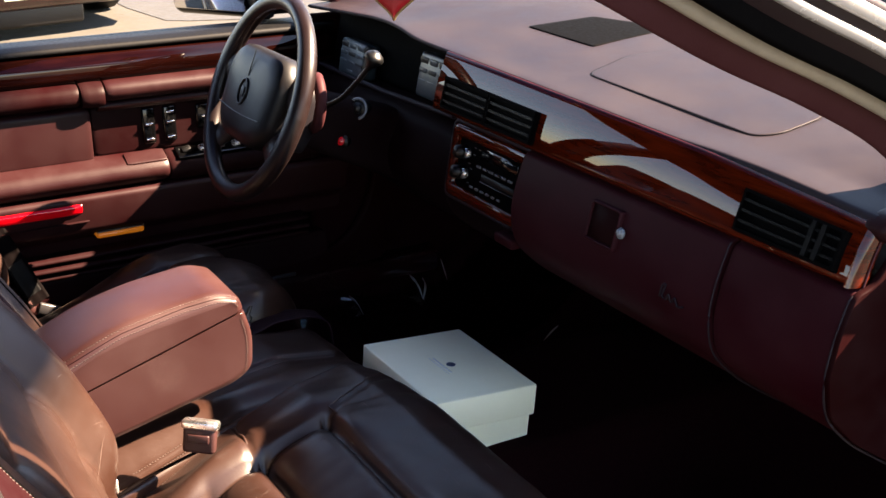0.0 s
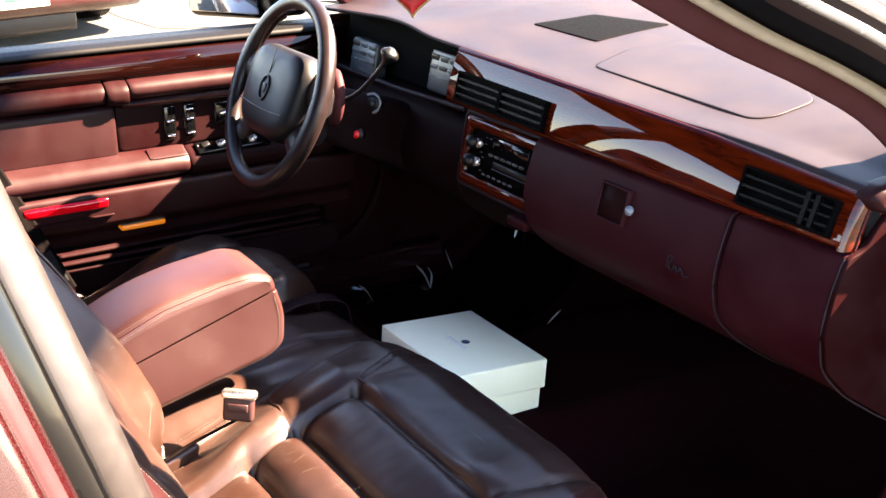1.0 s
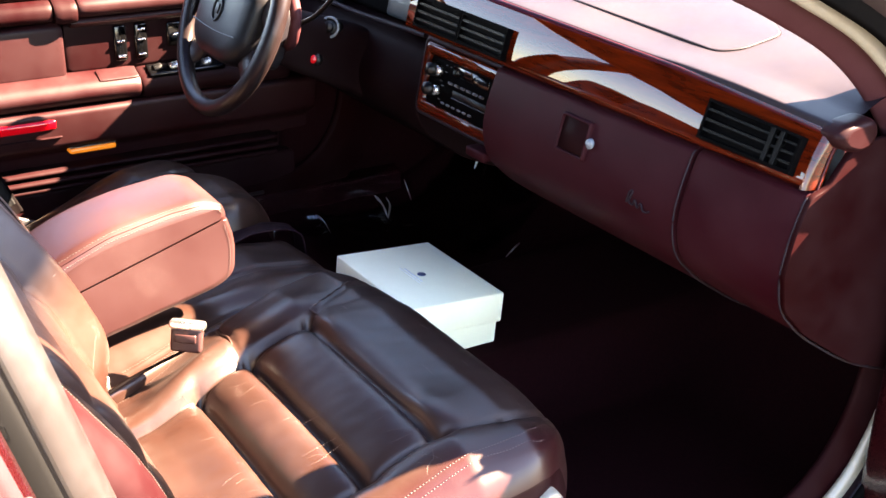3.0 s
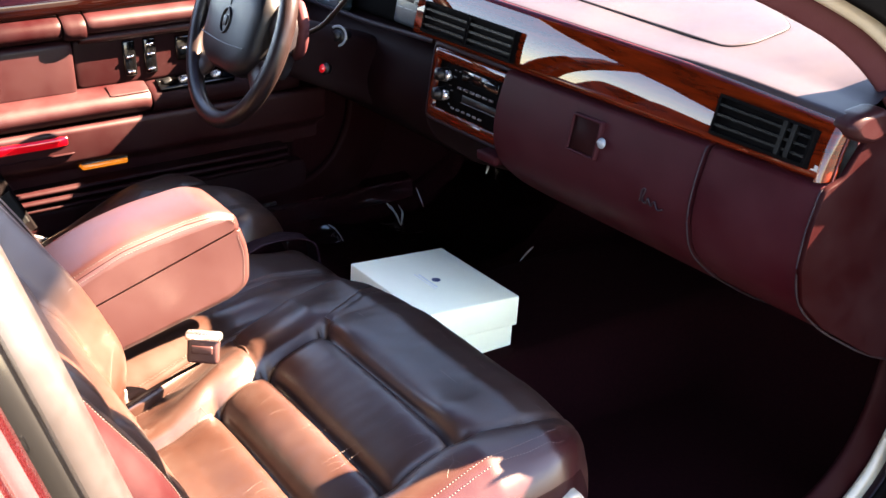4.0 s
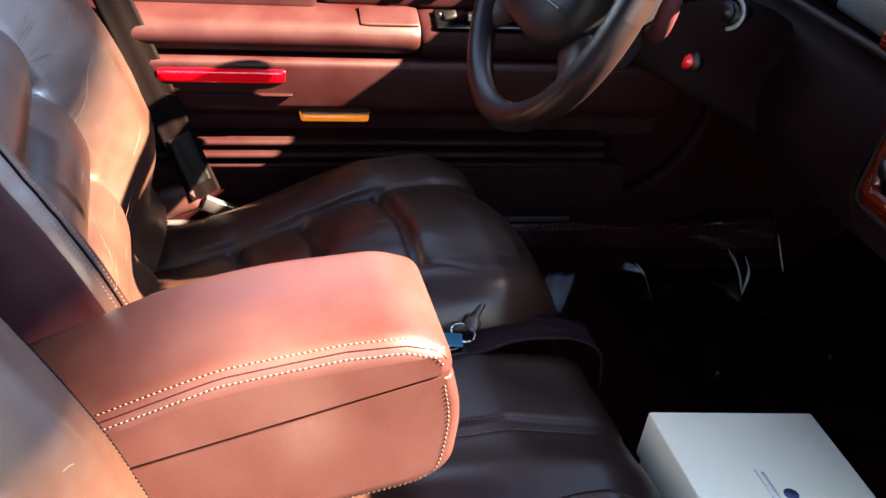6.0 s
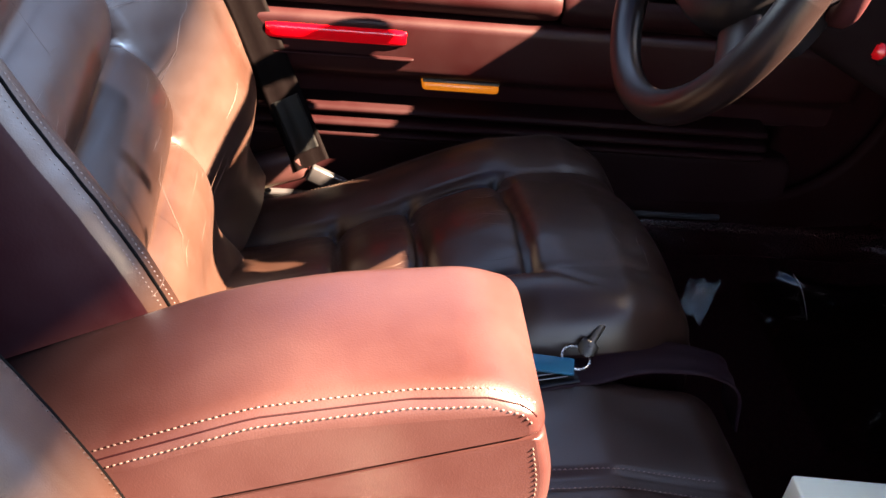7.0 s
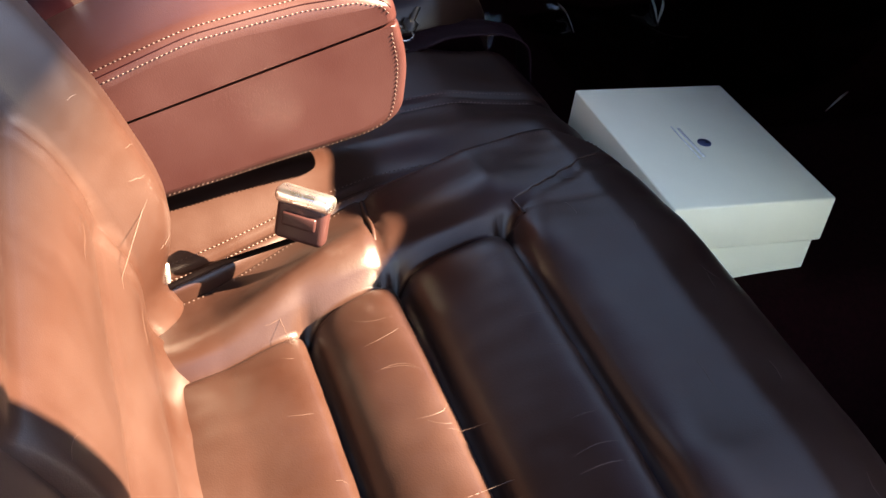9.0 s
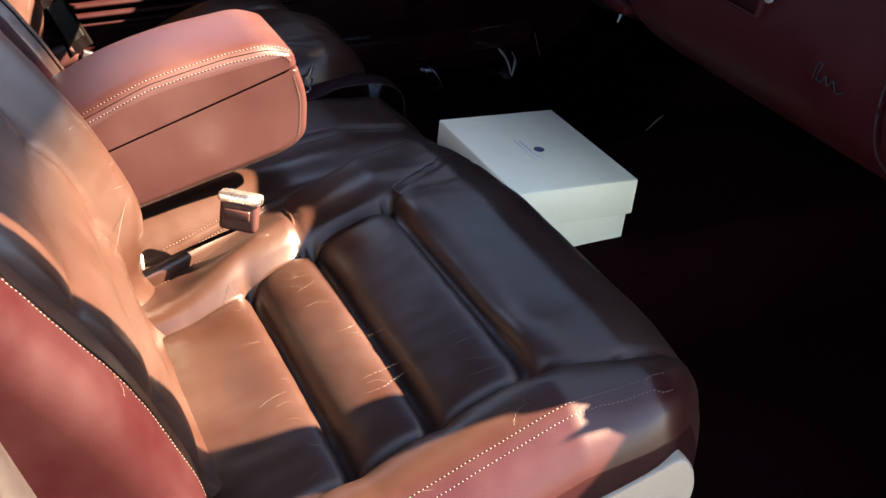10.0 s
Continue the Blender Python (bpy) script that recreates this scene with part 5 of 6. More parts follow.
def seat_back(seat, x0, x1, outer, height=0.58, bulge=(0.052, 0.052)):
    """A reclined leather back with side bolsters and cross-stitched pads."""
    lean = radians(27)
    base = Vector((0, -0.625, 0.435))
    up, fw = Vector((0, -math.sin(lean), math.cos(lean))), Vector((0, math.cos(lean), math.sin(lean)))
    xc, hw = (x0 + x1) / 2, (x1 - x0) / 2
    b_i, b_o = (0.105, 0.105) if outer > 0 else (0.070, 0.195)

    def border(x):
        """Width of the side bolster on the side of x."""
        return b_o if (x - xc) * outer > 0 else b_i
    soft = 0.35 if outer > 0 else 1.0
    xs = profile_edges(x0, x1, 0.04, 0.12, 84)
    vsteps = np.linspace(-0.03, height, 88)
    tops = [(v, 0.0) for v in vsteps]
    for k in range(1, 9):
        a = k / 8 * math.pi / 2
        tops.append((height + 0.05 * math.sin(a), -0.05 * (1 - math.cos(a))))
    tops.append((height + 0.05, -0.12))
    vs = []
    for v, dv in tops:
        narrow = 1 - 0.10 * smoothstep(0.30, height + 0.05, v)
        for x, dx in xs:
            rel = abs(x - xc)
            X = xc + (x - xc) * narrow
            d = dx + dv
            edge = hw - rel
            b_in = border(x)
            if dx > -0.03:
                bol = smoothstep(b_in + 0.02, b_in - 0.045, edge) if outer > 0 else smoothstep(b_in + 0.012, b_in * 0.45, edge)
                d += (bulge[1] if (x - xc) * outer > 0 else bulge[0]) * bol * (1 - 0.5 * smoothstep(0.34, 0.56, v)) * (0.35 + 0.65 * smoothstep(-0.03, 0.10, v))
                g = abs(edge - b_in)
                d -= (0.3 if (x - xc) * outer > 0 and outer > 0 else 0.3 + 0.7 * soft) * (0.009 * math.exp(-(g / 0.005) ** 2) + 0.005 * math.exp(-(g / 0.018) ** 2))
                if edge > b_in:
                    for sv in (0.125, 0.235, 0.332, 0.44):
                        q = abs(v - sv + (0.010 * (x - xc) / hw if outer < 0 else 0.0))
                        d -= soft * (0.010 * math.exp(-(q / 0.005) ** 2) + 0.016 * math.exp(-(q / 0.024) ** 2))
                    d += 0.010
                d += 0.0014 * noise.noise(Vector((x * 12, v * 12, 9.0 + outer))) + 0.0005 * noise.noise(Vector((x * 40, v * 70, 2.0)))
                d -= 0.012 * math.exp(-((v - 0.02) / 0.03) ** 2)
            lumbar = 0.018 * math.exp(-((v - 0.18) / 0.14) ** 2)
            p = base + up * v + fw * (d + lumbar)
            vs.append((X, p.y, p.z))
    fs = grid_faces(len(tops), len(xs))

    def key(c, f):
        j = f[0] % len(xs)
        if j < 7 or j > len(xs) - (16 if outer > 0 else 9):
            return "panel_l" if j < 7 else "panel_r"
        xx = xs[j][0]
        return "side_bolster_a" if xx < xc and xx - x0 < border(xx) else "side_bolster_b" if xx > xc and x1 - xx < border(xx) else "back_pad"
    whole = mesh(vs, fs)
    for k, (v, f, ids) in split(vs, fs, key).items():
        put("side_bolster" if k.startswith("side_b") else "side_panel" if k.startswith("panel") else k, piece(whole, v, f, ids), SEAT if k == "panel_l" and outer < 0 else SEAT_RED if k == "panel_r" and outer > 0 else SEAT_SIDE if k.startswith("panel") else SEAT, seat)
    rnd = random.Random(15 if outer > 0 else 21)
    arcs = []
    def face(x, v):
        return tuple(Vector((x, 0, 0)) + base + up * v + fw * 0.09)
    for k in range(60 if outer < 0 else 14):
        x = rnd.choice([x0 + border(x0) + rnd.uniform(-0.06, 0.05), x1 - border(x1) + rnd.uniform(-0.04, 0.06), rnd.uniform(x0 + 0.04, x1 - 0.08)])
        v = rnd.uniform(0.02, 0.42)
        ln = rnd.uniform(0.02, 0.06)
        arcs.append(arc(face(x, v), face(x + ln * rnd.choice((-1, 1)), v + ln * rnd.uniform(-0.1, 0.7)), rnd.uniform(-0.25, 0.25)))
    creases(seat, whole, arcs)
    outer_x = x1 if outer > 0 else x0
    n = len(xs)

    def column(jf, flip):
        """A line up the back at a fractional column of the sheet, counted from its outer edge, or from the inner one."""
        j = n - 1 - jf if (outer > 0) != flip else jf
        j0, t = int(math.floor(j)), j - math.floor(j)
        return [Vector(vs[i * n + j0]).lerp(Vector(vs[i * n + j0 + 1]), t) for i in range(4, 88, 2)]
    for flip in (False, True):
        nrm = ((-outer if flip else outer) * 0.8, 0.5, 0.2)
        shift = 5.0 if outer > 0 and not flip else 0.0
        for jf in (8.2 + shift, 9.5 + shift):
            put("stitching", mesh(*stitches(column(jf, flip), nrm)), THREAD, seat)
        put("seam", mesh(*tube(column(8.85 + shift, flip), 0.0014, 6)), VENT, seat)
    # rear shell closes the back
    rb = [(x0 + 0.02, -0.11), (x1 - 0.02, -0.11)]
    c = base + up * (height / 2) + fw * -0.115
    put("rear_shell", mesh(*box((xc, c.y, c.z), (2 * hw - 0.05, 0.03, height + 0.02), 0.01, 2, pose(0, 0, 0, math.degrees(lean)))), SEAT_SIDE, seat)


def seat_base(seat, x0, x1, outer):
    ox = x1 if outer > 0 else x0
    put("seat_frame", mesh(*box(((x0 + x1) / 2, -0.43, 0.315), (x1 - x0 - 0.05, 0.44, 0.12), 0.02, 3)), BLACK, seat)
    low = 0.0 if outer > 0 else -0.075
    tr = fillet([(y, z + low) for y, z in [(-0.66, 0.345), (-0.62, 0.415), (-0.32, 0.458), (-0.238, 0.480), (-0.222, 0.448), (-0.232, 0.36), (-0.30, 0.31)]], 0.018, 4, True)
    a, b = (ox - 0.022, ox + 0.012) if outer > 0 else (ox - 0.012, ox + 0.022)
    put("side_trim", mesh(*solid_x(tr, a, b, 0.006)), CREAM_SUNLIT, seat, "cream plastic seat side trim")
    put("seat_switch", mesh(*merge(box((ox + outer * 0.013, -0.33, 0.418), (0.010, 0.055, 0.018), 0.003), box((ox + outer * 0.016, -0.305, 0.436), (0.010, 0.014, 0.012), 0.003))), CHROME, seat)
    put("front_skirt", mesh(*box(((x0 + x1) / 2, -0.212, 0.325), (x1 - x0 - 0.06, 0.02, 0.13), 0.008, 3)), SEAT_SIDE, seat)


def passenger_seat():
    s = thing("front_seat", (0.345, -0.45, 0.25), "brown leather front passenger seat with three cross pads", "car seat", "front seats")
    seat_cushion(s, 0.076, 0.648, 0.197, 0.540, 1)
    seat_back(s, 0.075, 0.592, 1, 0.58, (0.055, 0.0))
    seat_base(s, 0.06, 0.640, 1)


def driver_seat():
    s = thing("front_seat", (-0.45, -0.45, 0.25), "brown leather driver's seat with worn creased back", "car seat", "front seats")
    seat_cushion(s, -0.662, -0.208, -0.525, -0.285, -1)
    seat_back(s, -0.650, -0.078, -1)
    seat_base(s, -0.685, -0.21, -1)


passenger_seat()
driver_seat()


# ---- centre seat with its folded armrest ----
def centre_seat():
    s = thing("centre_seat", (-0.08, -0.45, 0.30), "narrow brown leather centre seat between the front seats", "car seat", "front seats")
    x0, x1 = -0.200, 0.086
    xs = profile_edges(x0, x1, (0.02, 0.010), 0.09, 60)

    def right_edge(x, y, z):
        zr = interp(y, [-0.72, -0.61, -0.41, -0.30, -0.235, -0.19], [0.418, 0.447, 0.487, 0.498, 0.496, 0.486])
        dome = 0.018 * (1 - smoothstep(0.010, 0.070, x)) * smoothstep(-0.40, -0.52, y)
        return z + (zr + dome - z) * smoothstep(-0.05, 0.03, x)

    ys = [(-0.72 + 0.50 * k / 70, 0.0) for k in range(71)]
    ys += [(-0.22 + 0.05 * math.sin(k / 9 * math.pi / 2), -0.05 * (1 - math.cos(k / 9 * math.pi / 2))) for k in range(1, 10)]
    ys += [(-0.172, -0.05 - 0.13 * k / 5) for k in range(1, 6)]
    vs = []
    for y, dy in ys:
        for x, dx in xs:
            z = interp(y, [-0.72, -0.55, -0.40, -0.30, -0.22], [0.435, 0.455, 0.473, 0.482, 0.470])
            z = right_edge(x, y, z) + dx + dy
            if dx > -0.02:
                for sx in (-0.062, -0.052, 0.069):
                    z -= 0.004 * math.exp(-((x - sx) / 0.004) ** 2)
                z += 0.002 * noise.noise(Vector((x * 18, y * 18, 1.0)))
                z += 0.010 * math.cos((x + 0.06) * 11) * (1 - smoothstep(0.0, 0.06, x))
            vs.append((x + seam_shift(y) * smoothstep(-0.03, 0.05, x), y, z))
    put("cushion", mesh(vs, grid_faces(len(ys), len(xs))), SEAT, s)
    put("seat_frame", mesh(*box((-0.07, -0.43, 0.33), (0.22, 0.42, 0.12), 0.01)), BLACK, s)
    def top(x, y):
        z = interp(y, [-0.72, -0.55, -0.40, -0.30, -0.22], [0.435, 0.455, 0.473, 0.482, 0.470])
        return Vector((x + seam_shift(y) * smoothstep(-0.03, 0.05, x), y, right_edge(x, y, z) + 0.010 * math.cos((x + 0.06) * 11) * (1 - smoothstep(0.0, 0.06, x)) + 0.0006))
    for x, mat in ((-0.067, THREAD_DARK), (-0.047, THREAD_DARK), (0.058, THREAD), (0.078, THREAD)):
        put("stitching", mesh(*stitches([top(x, y) for y in np.linspace(-0.66, -0.215, 30)], (0, 0, 1))), mat, s)
    # back cushion behind the armrest
    lean = radians(27)
    put("back_cushion", mesh(*box((-0.005, -0.90, 0.70), (0.20, 0.09, 0.55), 0.03, 4, pose(0, 0, 0, 27))), SEAT, s)


centre_seat()


def armrest():
    a = thing("armrest", (-0.04, -0.55, 0.50), "wide brown leather centre armrest folded down between the seats", "armrest")
    x0, x1 = -0.076, 0.068
    # side outlines in (y, z): the lid above its slanting joint, the box below
    def joint(y):
        return 0.646 + 0.305 * (y + 0.386)

    lid = fillet([(-0.87, joint(-0.87) + 0.0004), (-0.396, joint(-0.396) + 0.0004), (-0.401, 0.662), (-0.435, 0.674), (-0.570, 0.657), (-0.87, 0.518)], [0.0, 0.004, 0.022, 0.03, 0.14, 0], 8, True)
    lower = fillet([(-0.87, 0.428), (-0.524, 0.510), (-0.413, 0.536), (-0.389, 0.553), (-0.386, 0.605), (-0.397, joint(-0.397) - 0.0004), (-0.87, joint(-0.87) - 0.0004)], [0, 0.10, 0.018, 0.014, 0.03, 0.004, 0], 6, True)

    def body(prof, r_edge, above):
        """Round the long edge away from the joint by r_edge; nip the joint's own edge slightly."""
        secs = []
        n = 7
        def width(k):
            return k
        xsr = []
        for k in range(n + 1):
            a_ = k / n * math.pi / 2
            xsr.append((x0 + r_edge * (1 - math.cos(a_)), 1 - math.sin(a_)))
        xsr += [(x0 + r_edge + (x1 - x0 - 2 * r_edge) * k / 14, 0.0) for k in range(1, 14)]
        xsr += [(x0 + x1 - x, d) for x, d in reversed(xsr[: n + 1])]
        zmid = [joint(y) for y, z in prof]
        for x, d in xsr:
            w = 1 - ((x - (x0 + x1) / 2) / ((x1 - x0) / 2)) ** 2
            row = []
            for (y, z), zj in zip(prof, zmid):
                far = abs(z - zj)
                edge = smoothstep(0.012, 0.05, far) if above else smoothstep(0.03, 0.09, far)
                zz = z + (-1 if above else 1) * d * r_edge * edge
                if far < 0.004:
                    zz += (1 if above else -1) * 0.0006 * (d > 0.3)
                front = smoothstep(-0.45, -0.386, y)
                yy = y - d * r_edge * 0.7 * front
                if above:
                    zz += 0.006 * w * edge
                zz += 0.0012 * noise.noise(Vector((x * 13, y * 13, z * 13)))
                row.append((x, yy, zz))
            secs.append(row)
        return loft(secs, True, True, False)
    lid_me = mesh(*body(lid, 0.018, True))
    low_me = mesh(*body(lower, 0.012, False))
    put("lid", lid_me, ARM, a, "padded leather lid")
    put("box", low_me, ARM, a)
    put("joint", mesh(*box((-0.004, -0.63, joint(-0.63)), (0.136, 0.46, 0.012), 0.0, 1, pose(0, 0, 0, 16.9))), CARPET, a)
    # stitched seam along the rounded upper edge, then down the front corner
    def lid_highlight(y, deg):
        t = radians(deg)
        top = interp(y, [-0.76, -0.66, -0.57, -0.48, -0.435, -0.415, -0.404], [0.566, 0.612, 0.649, 0.668, 0.671, 0.667, 0.656])
        return Vector((x1 - 0.018 * (1 - math.cos(t)) + 0.003, y, top - 0.018 * (1 - math.sin(t)) + 0.003))
    ysr = list(np.linspace(-0.76, -0.44, 34)) + list(np.linspace(-0.435, -0.406, 10))
    for deg in (28, 68):
        q, nn = snap(lid_me, [lid_highlight(y, deg) for y in ysr], 0.0004)
        put("stitching", mesh(*stitches(q, nn)), THREAD, a)
    q, nn = snap(lid_me, [lid_highlight(y, 48) for y in ysr], 0.0001)
    put("seam", mesh(*tube(q, 0.0006, 6)), SEAT_SIDE, a)
    row = [(x1 - 0.001, y, z) for y, z in ((-0.74, 0.462), (-0.61, 0.4965), (-0.53, 0.514), (-0.45, 0.532), (-0.415, 0.543), (-0.402, 0.556), (-0.398, 0.60), (-0.405, 0.636))]
    q, nn = snap(low_me, smooth_path(row, 8), 0.0004)
    put("stitching", mesh(*stitches(q, nn)), THREAD, a)


armrest()


# ---- loose things ----
def gift_box():
    b = thing("cardboard_box", (0.02, -0.048, 0.36), "white lidded cardboard box with a small blue mark", "box")
    tilt = pose(0, 0, 0, -4.4, 0, 0)
    c = Vector((0.019, -0.048, 0.4035))
    def part_box(name, off, size, label="", parent=b, mat=CARD, r=0.0022):
        return put(name, mesh(*box(c + tilt @ Vector(off), size, r, 2, tilt)), mat, parent, label)
    part_box("tray", (0, 0, -0.016), (0.228, 0.176, 0.066))
    lid = part_box("lid", (0, 0, 0.023), (0.238, 0.186, 0.052), "white card lid")
    m = Matrix.Translation(c + tilt @ Vector((0.004, 0.003, 0.0494))) @ tilt
    put("round_mark", mesh(*disc(m @ Vector((0, 0, 0)), (tilt @ Vector((0, 0, 1))), 0.0075, 0.0008, 24)), INK, lid, "small dark blue disc")
    for dy, w, k in ((-0.0150, 0.058, 0.0030), (-0.0215, 0.066, 0.0012)):
        put("print_bar", mesh(*box(m @ Vector((-0.002, dy, 0)), (w, k, 0.0006), 0.0, 1, tilt)), INK_PALE, lid, "pale printed line")


gift_box()


def ribbon(pts, width, thick, ups):
    P = smooth_path(pts, 8)
    U = smooth_path(ups, 8)
    secs = []
    for i, p in enumerate(P):
        d = (P[min(i + 1, len(P) - 1)] - P[max(i - 1, 0)]).normalized()
        u = U[i].normalized()
        s = d.cross(u).normalized()
        u = s.cross(d).normalized()
        prof = []
        for k in range(9):
            t = -1 + 2 * k / 8
            prof.append((t * width / 2, thick / 2 + 0.0006 * math.cos(t * 6 * math.pi)))
        for k in range(8, -1, -1):
            t = -1 + 2 * k / 8
            prof.append((t * width / 2, -thick / 2))
        secs.append([p + s * a + u * b for a, b in prof])
    return loft(secs, True, True, True)


def belts():
    # driver's belt down the post to its anchor beside the seat
    b = thing("seat_belt", (-0.70, -0.52, 0.38), "dark maroon driver's seat belt hanging beside the seat", "seat belt")
    put("webbing", mesh(*ribbon([(-0.71, -0.855, 1.10), (-0.694, -0.738, 0.85), (-0.678, -0.656, 0.677), (-0.674, -0.580, 0.497), (-0.672, -0.541, 0.405)], 0.044, 0.0016, [(1, 0.2, 0.1)] * 5)), BELT, b)
    put("label", mesh(*ribbon([(-0.6720, -0.577, 0.492), (-0.6710, -0.561, 0.455), (-0.6705, -0.549, 0.425)], 0.032, 0.0006, [(1, 0.2, 0.1)] * 3)), BLACK, b)
    put("anchor", mesh(*box((-0.672, -0.522, 0.385), (0.012, 0.05, 0.022), 0.003, 2, pose(0, 0, 0, -25))), DULL, b, "steel belt anchor")
    put("anchor_cover", mesh(*box((-0.682, -0.588, 0.392), (0.030, 0.085, 0.045), 0.014, 3, pose(0, 0, 0, 20))), ARM, b)
    # loose centre belt across the cushion, with printed label
    c = thing("seat_belt", (-0.18, -0.30, 0.46), "dark maroon lap belt lying over the centre seat", "seat belt")
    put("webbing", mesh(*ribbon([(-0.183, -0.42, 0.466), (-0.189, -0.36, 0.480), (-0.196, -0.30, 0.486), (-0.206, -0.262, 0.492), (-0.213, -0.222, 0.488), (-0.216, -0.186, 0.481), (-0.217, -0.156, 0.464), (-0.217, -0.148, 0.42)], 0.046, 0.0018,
                                [(0.1, 0, 1), (0.1, 0, 1), (0, 0, 1), (0.05, 0, 1), (-0.05, 0.2, 1), (-0.1, 0.3, 1), (0, 0.8, 0.6), (0, 1, 0.1)])), BELT_IN_SHADE, c)
    lab = put("label", mesh(*ribbon([(-0.188, -0.37, 0.4795), (-0.195, -0.31, 0.4872)], 0.040, 0.0007, [(0.1, 0, 1), (0, 0, 1)])), BLACK, c, "black belt label")
    put("print_bar", mesh(*merge(*[tube([(-0.1885 + dx, -0.362, 0.4817), (-0.1942 + dx, -0.317, 0.4875)], 0.0007, 5) for dx in (-0.012, -0.006, 0.0, 0.006, 0.012)])), GREY, lab)
    # passenger buckle standing in the gap
    k = thing("belt_buckle", (0.14, -0.50, 0.47), "maroon seat belt buckle with a chrome mouth, between the cushions", "seat belt buckle")
    ax_z = Vector((0.15, 0.52, 0.84)).normalized()
    ax_x = Vector((0.58, 0.80, -0.06)).normalized()
    ax_z = (ax_z - ax_x * ax_x.dot(ax_z)).normalized()
    ax_y = ax_z.cross(ax_x)
    m = Matrix.Translation(Vector((0.146, -0.497, 0.532)) - ax_z * 0.0315) @ Matrix((ax_x, ax_y, ax_z)).transposed().to_4x4()
    def rot(v):
        return m @ Vector(v)
    rm = m.to_3x3().to_4x4()
    put("body", mesh(*box(rot((0, 0.002, 0.011)), (0.044, 0.016, 0.036), 0.005, 3, rm)), ARM, k)
    put("mouth", mesh(*box(rot((0, 0.002, 0.0315)), (0.050, 0.019, 0.013), 0.005, 3, rm)), MOUTH, k, "bright chrome mouth")
    put("slot", mesh(*box(rot((0, 0.003, 0.0370)), (0.032, 0.002, 0.002), 0.0005, 1, rm)), BLACK, k)
    put("push_button", mesh(*box(rot((0, -0.0075, 0.014)), (0.030, 0.004, 0.012), 0.002, 2, rm)), ARM, k)
    st = [rot((0, 0, -0.004)), (0.132, -0.565, 0.468), (0.132, -0.598, 0.456), (0.134, -0.64, 0.44)]
    put("strap", mesh(*tube(smooth_path(st, 6), 0.0028, 10, 0.5, (0.5, 0, 1))), BELT, k)
    put("stalk", mesh(*box((0.138, -0.612, 0.470), (0.006, 0.006, 0.020), 0.002)), STEEL, k)


belts()


def keys():
    k = thing("key_ring", (-0.205, -0.32, 0.487), "steel key ring with worn key and blue tag on leather", "keys")
    c = Vector((-0.197, -0.309, 0.4960))
    put("ring", mesh(*ring(c, (0.25, 0.1, 1), 0.0125, 0.0012, 32, 6)), STEEL, k)
    a, b = Vector((-0.198, -0.303, 0.4985)), Vector((-0.221, -0.283, 0.5180))
    put("key", mesh(*merge(tube([a, a.lerp(b, 0.12), a.lerp(b, 0.36), a.lerp(b, 0.42)], [0.004, 0.0085, 0.0085, 0.004], 10, 0.18, (0.4, 0.2, 1)), tube([a.lerp(b, 0.4), a.lerp(b, 0.96), b], [0.0034, 0.0034, 0.001], 8, 0.3, (0.4, 0.2, 1)))), BRASS, k, "worn brass key")
    put("tag", mesh(*box((-0.188, -0.330, 0.4945), (0.018, 0.036, 0.003), 0.0012, 2, pose(0, 0, 0, 0, 12, -8))), BLUE_TAG, k, "blue plastic tag")


keys()


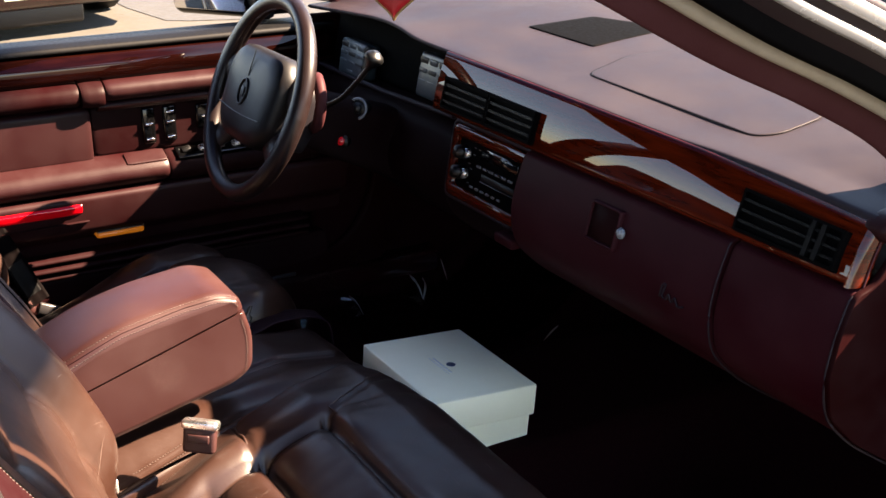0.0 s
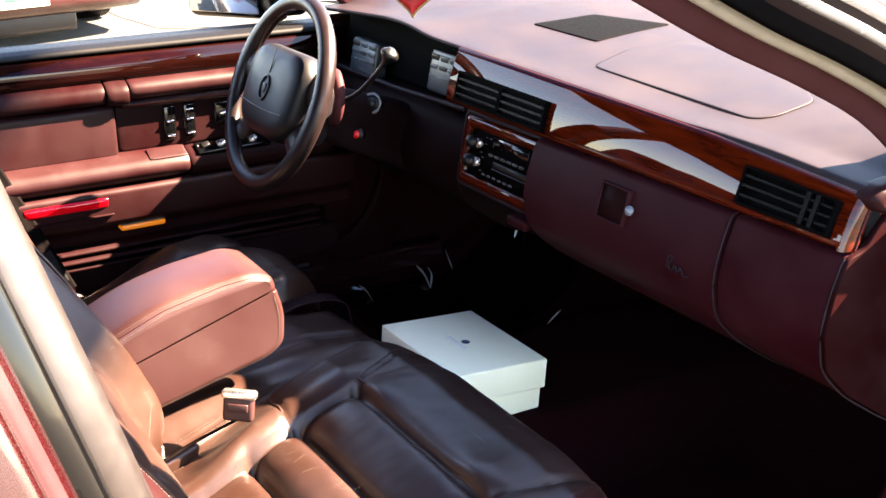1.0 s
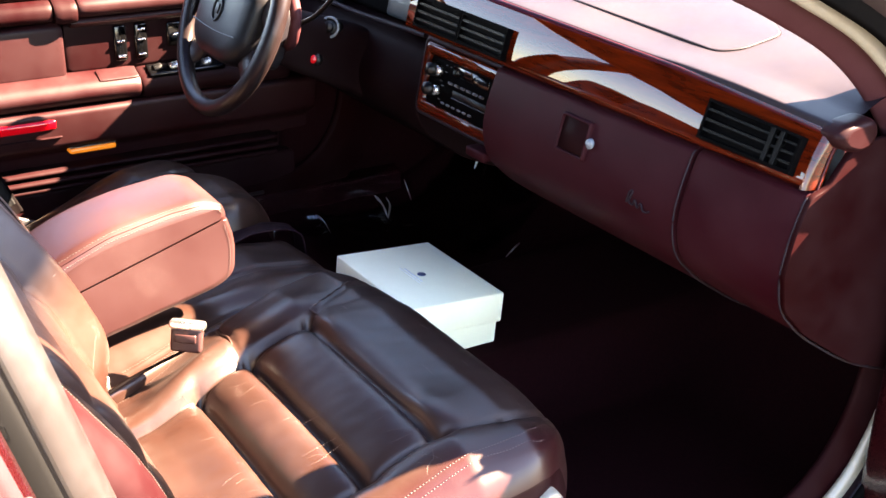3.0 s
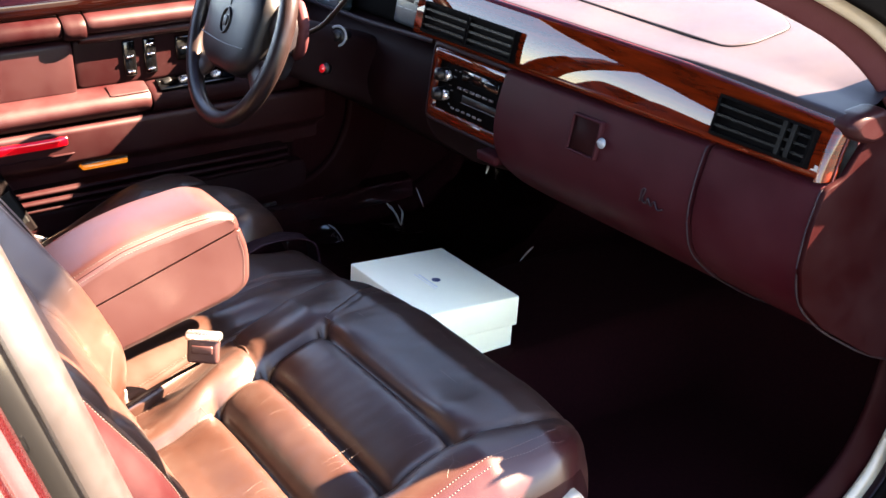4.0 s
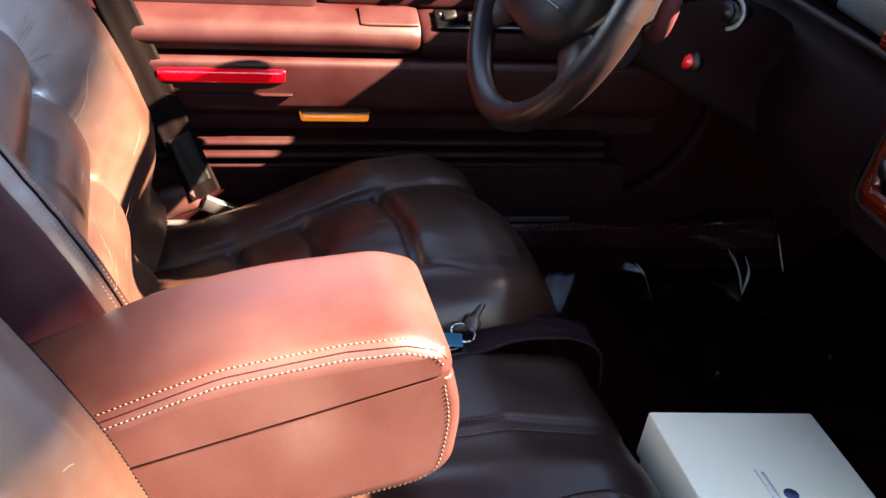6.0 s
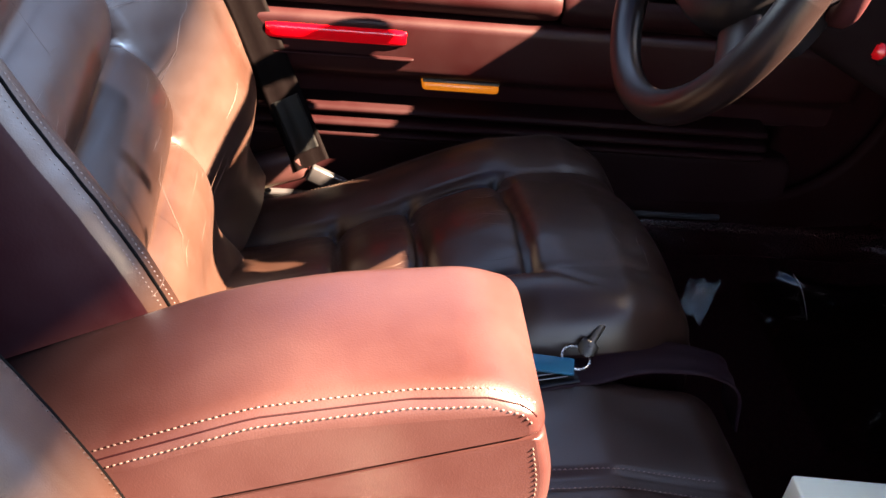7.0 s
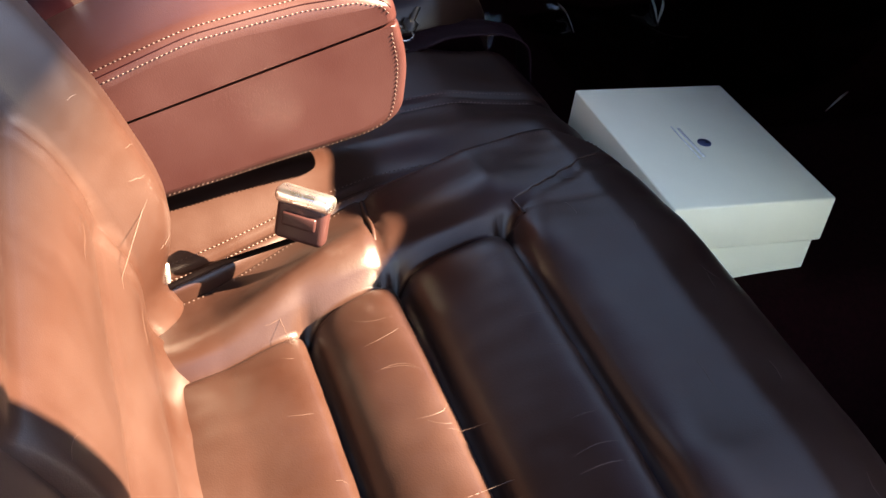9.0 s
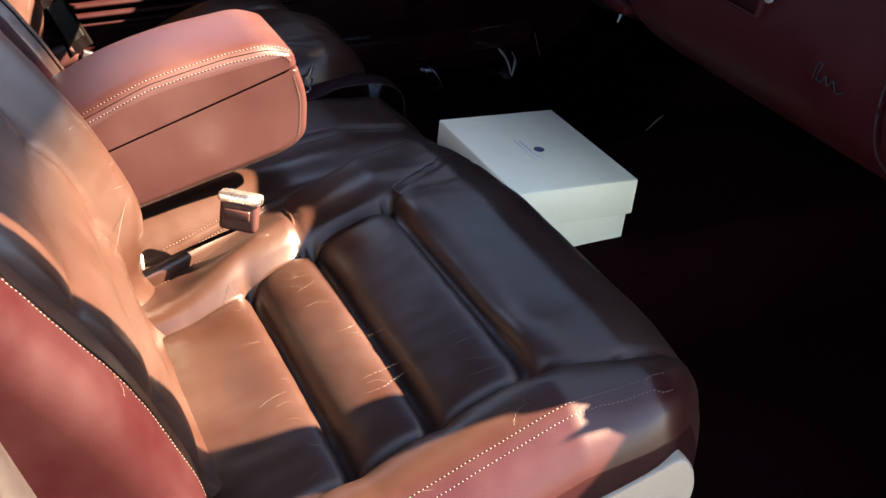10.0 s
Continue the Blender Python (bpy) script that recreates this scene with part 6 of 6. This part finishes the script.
def clear_film():
    """A crinkled clear plastic sheet over the driver's carpet."""
    f = thing("plastic_sheet", (-0.50, 0.15, FLOOR + 0.012), "crinkled clear plastic sheet protecting the driver's carpet", "plastic sheet")
    xs, ys = np.linspace(-0.715, -0.34, 70), np.linspace(0.04, 0.52, 90)
    vs = []
    for y in ys:
        for x in xs:
            p = Vector((x * 5, y * 5, 0))
            rid = 1 - abs(noise.noise(p * 1.3 + Vector((3, 1, 0))))
            rid2 = 1 - abs(noise.noise(p * 3.1 + Vector((7, 2, 0))))
            z = FLOOR + 0.010 + 0.62 * smoothstep(0.32, 1.1, y) + 0.016 * rid ** 9 + 0.004 * rid2 ** 6
            vs.append((x, y, z))
    put("film", mesh(vs, grid_faces(len(ys), len(xs))), FILM, f)

    def flap(pts, width):
        """A folded edge of the sheet that stands up, whitened to paint its glint."""
        P = smooth_path(pts, 6)
        secs = []
        for i, p in enumerate(P):
            t = i / (len(P) - 1)
            w = width * (0.25 + 0.75 * math.sin(math.pi * min(1, t * 0.9 + 0.1)))
            secs.append([p, p + Vector((w * 0.45, -w * 0.35, w * 0.8)), p + Vector((w, -w * 0.2, w * 0.25))])
        put("fold", mesh(*loft(secs)), FILM_GLINT, f, "bright folded film edge")
    flap([(-0.735, 0.285, 0.272), (-0.665, 0.275, 0.276), (-0.605, 0.258, 0.266)], 0.018)
    flap([(-0.705, 0.310, 0.272), (-0.655, 0.292, 0.272), (-0.600, 0.256, 0.266)], 0.012)
    flap([(-0.700, 0.118, 0.268), (-0.650, 0.116, 0.270), (-0.594, 0.106, 0.264)], 0.009)
    flap([(-0.72, 0.37, 0.300), (-0.66, 0.345, 0.295), (-0.62, 0.33, 0.290)], 0.009)
    flap([(-0.278, 0.392, 0.30), (-0.262, 0.365, 0.30), (-0.238, 0.328, 0.298)], 0.004)
    # a loose corner of the sheet, crumpled and turned up
    a, b, c, d = Vector((-0.655, -0.040, 0.272)), Vector((-0.650, 0.002, 0.278)), Vector((-0.560, -0.048, 0.270)), Vector((-0.592, -0.070, 0.270))
    secs = []
    for i in range(15):
        u = i / 14
        row = []
        for k in range(15):
            w = k / 14
            p = (a * (1 - u) + d * u) * (1 - w) + (b * (1 - u) + c * u) * w
            lift = 0.022 * math.sin(math.pi * u) * math.sin(math.pi * w) + 0.020 * noise.noise(Vector((u * 5.5, w * 5.5, 3.3)))
            row.append(p + Vector((0.2, -0.1, 1)) * max(-0.002, lift))
        secs.append(row)
    put("turned_corner", mesh(*loft(secs)), FILM_LOOSE, f, "crumpled clear corner catching the light")
    flap([(-0.62, 0.52, 0.37), (-0.60, 0.50, 0.375), (-0.57, 0.47, 0.36)], 0.014)


clear_film()
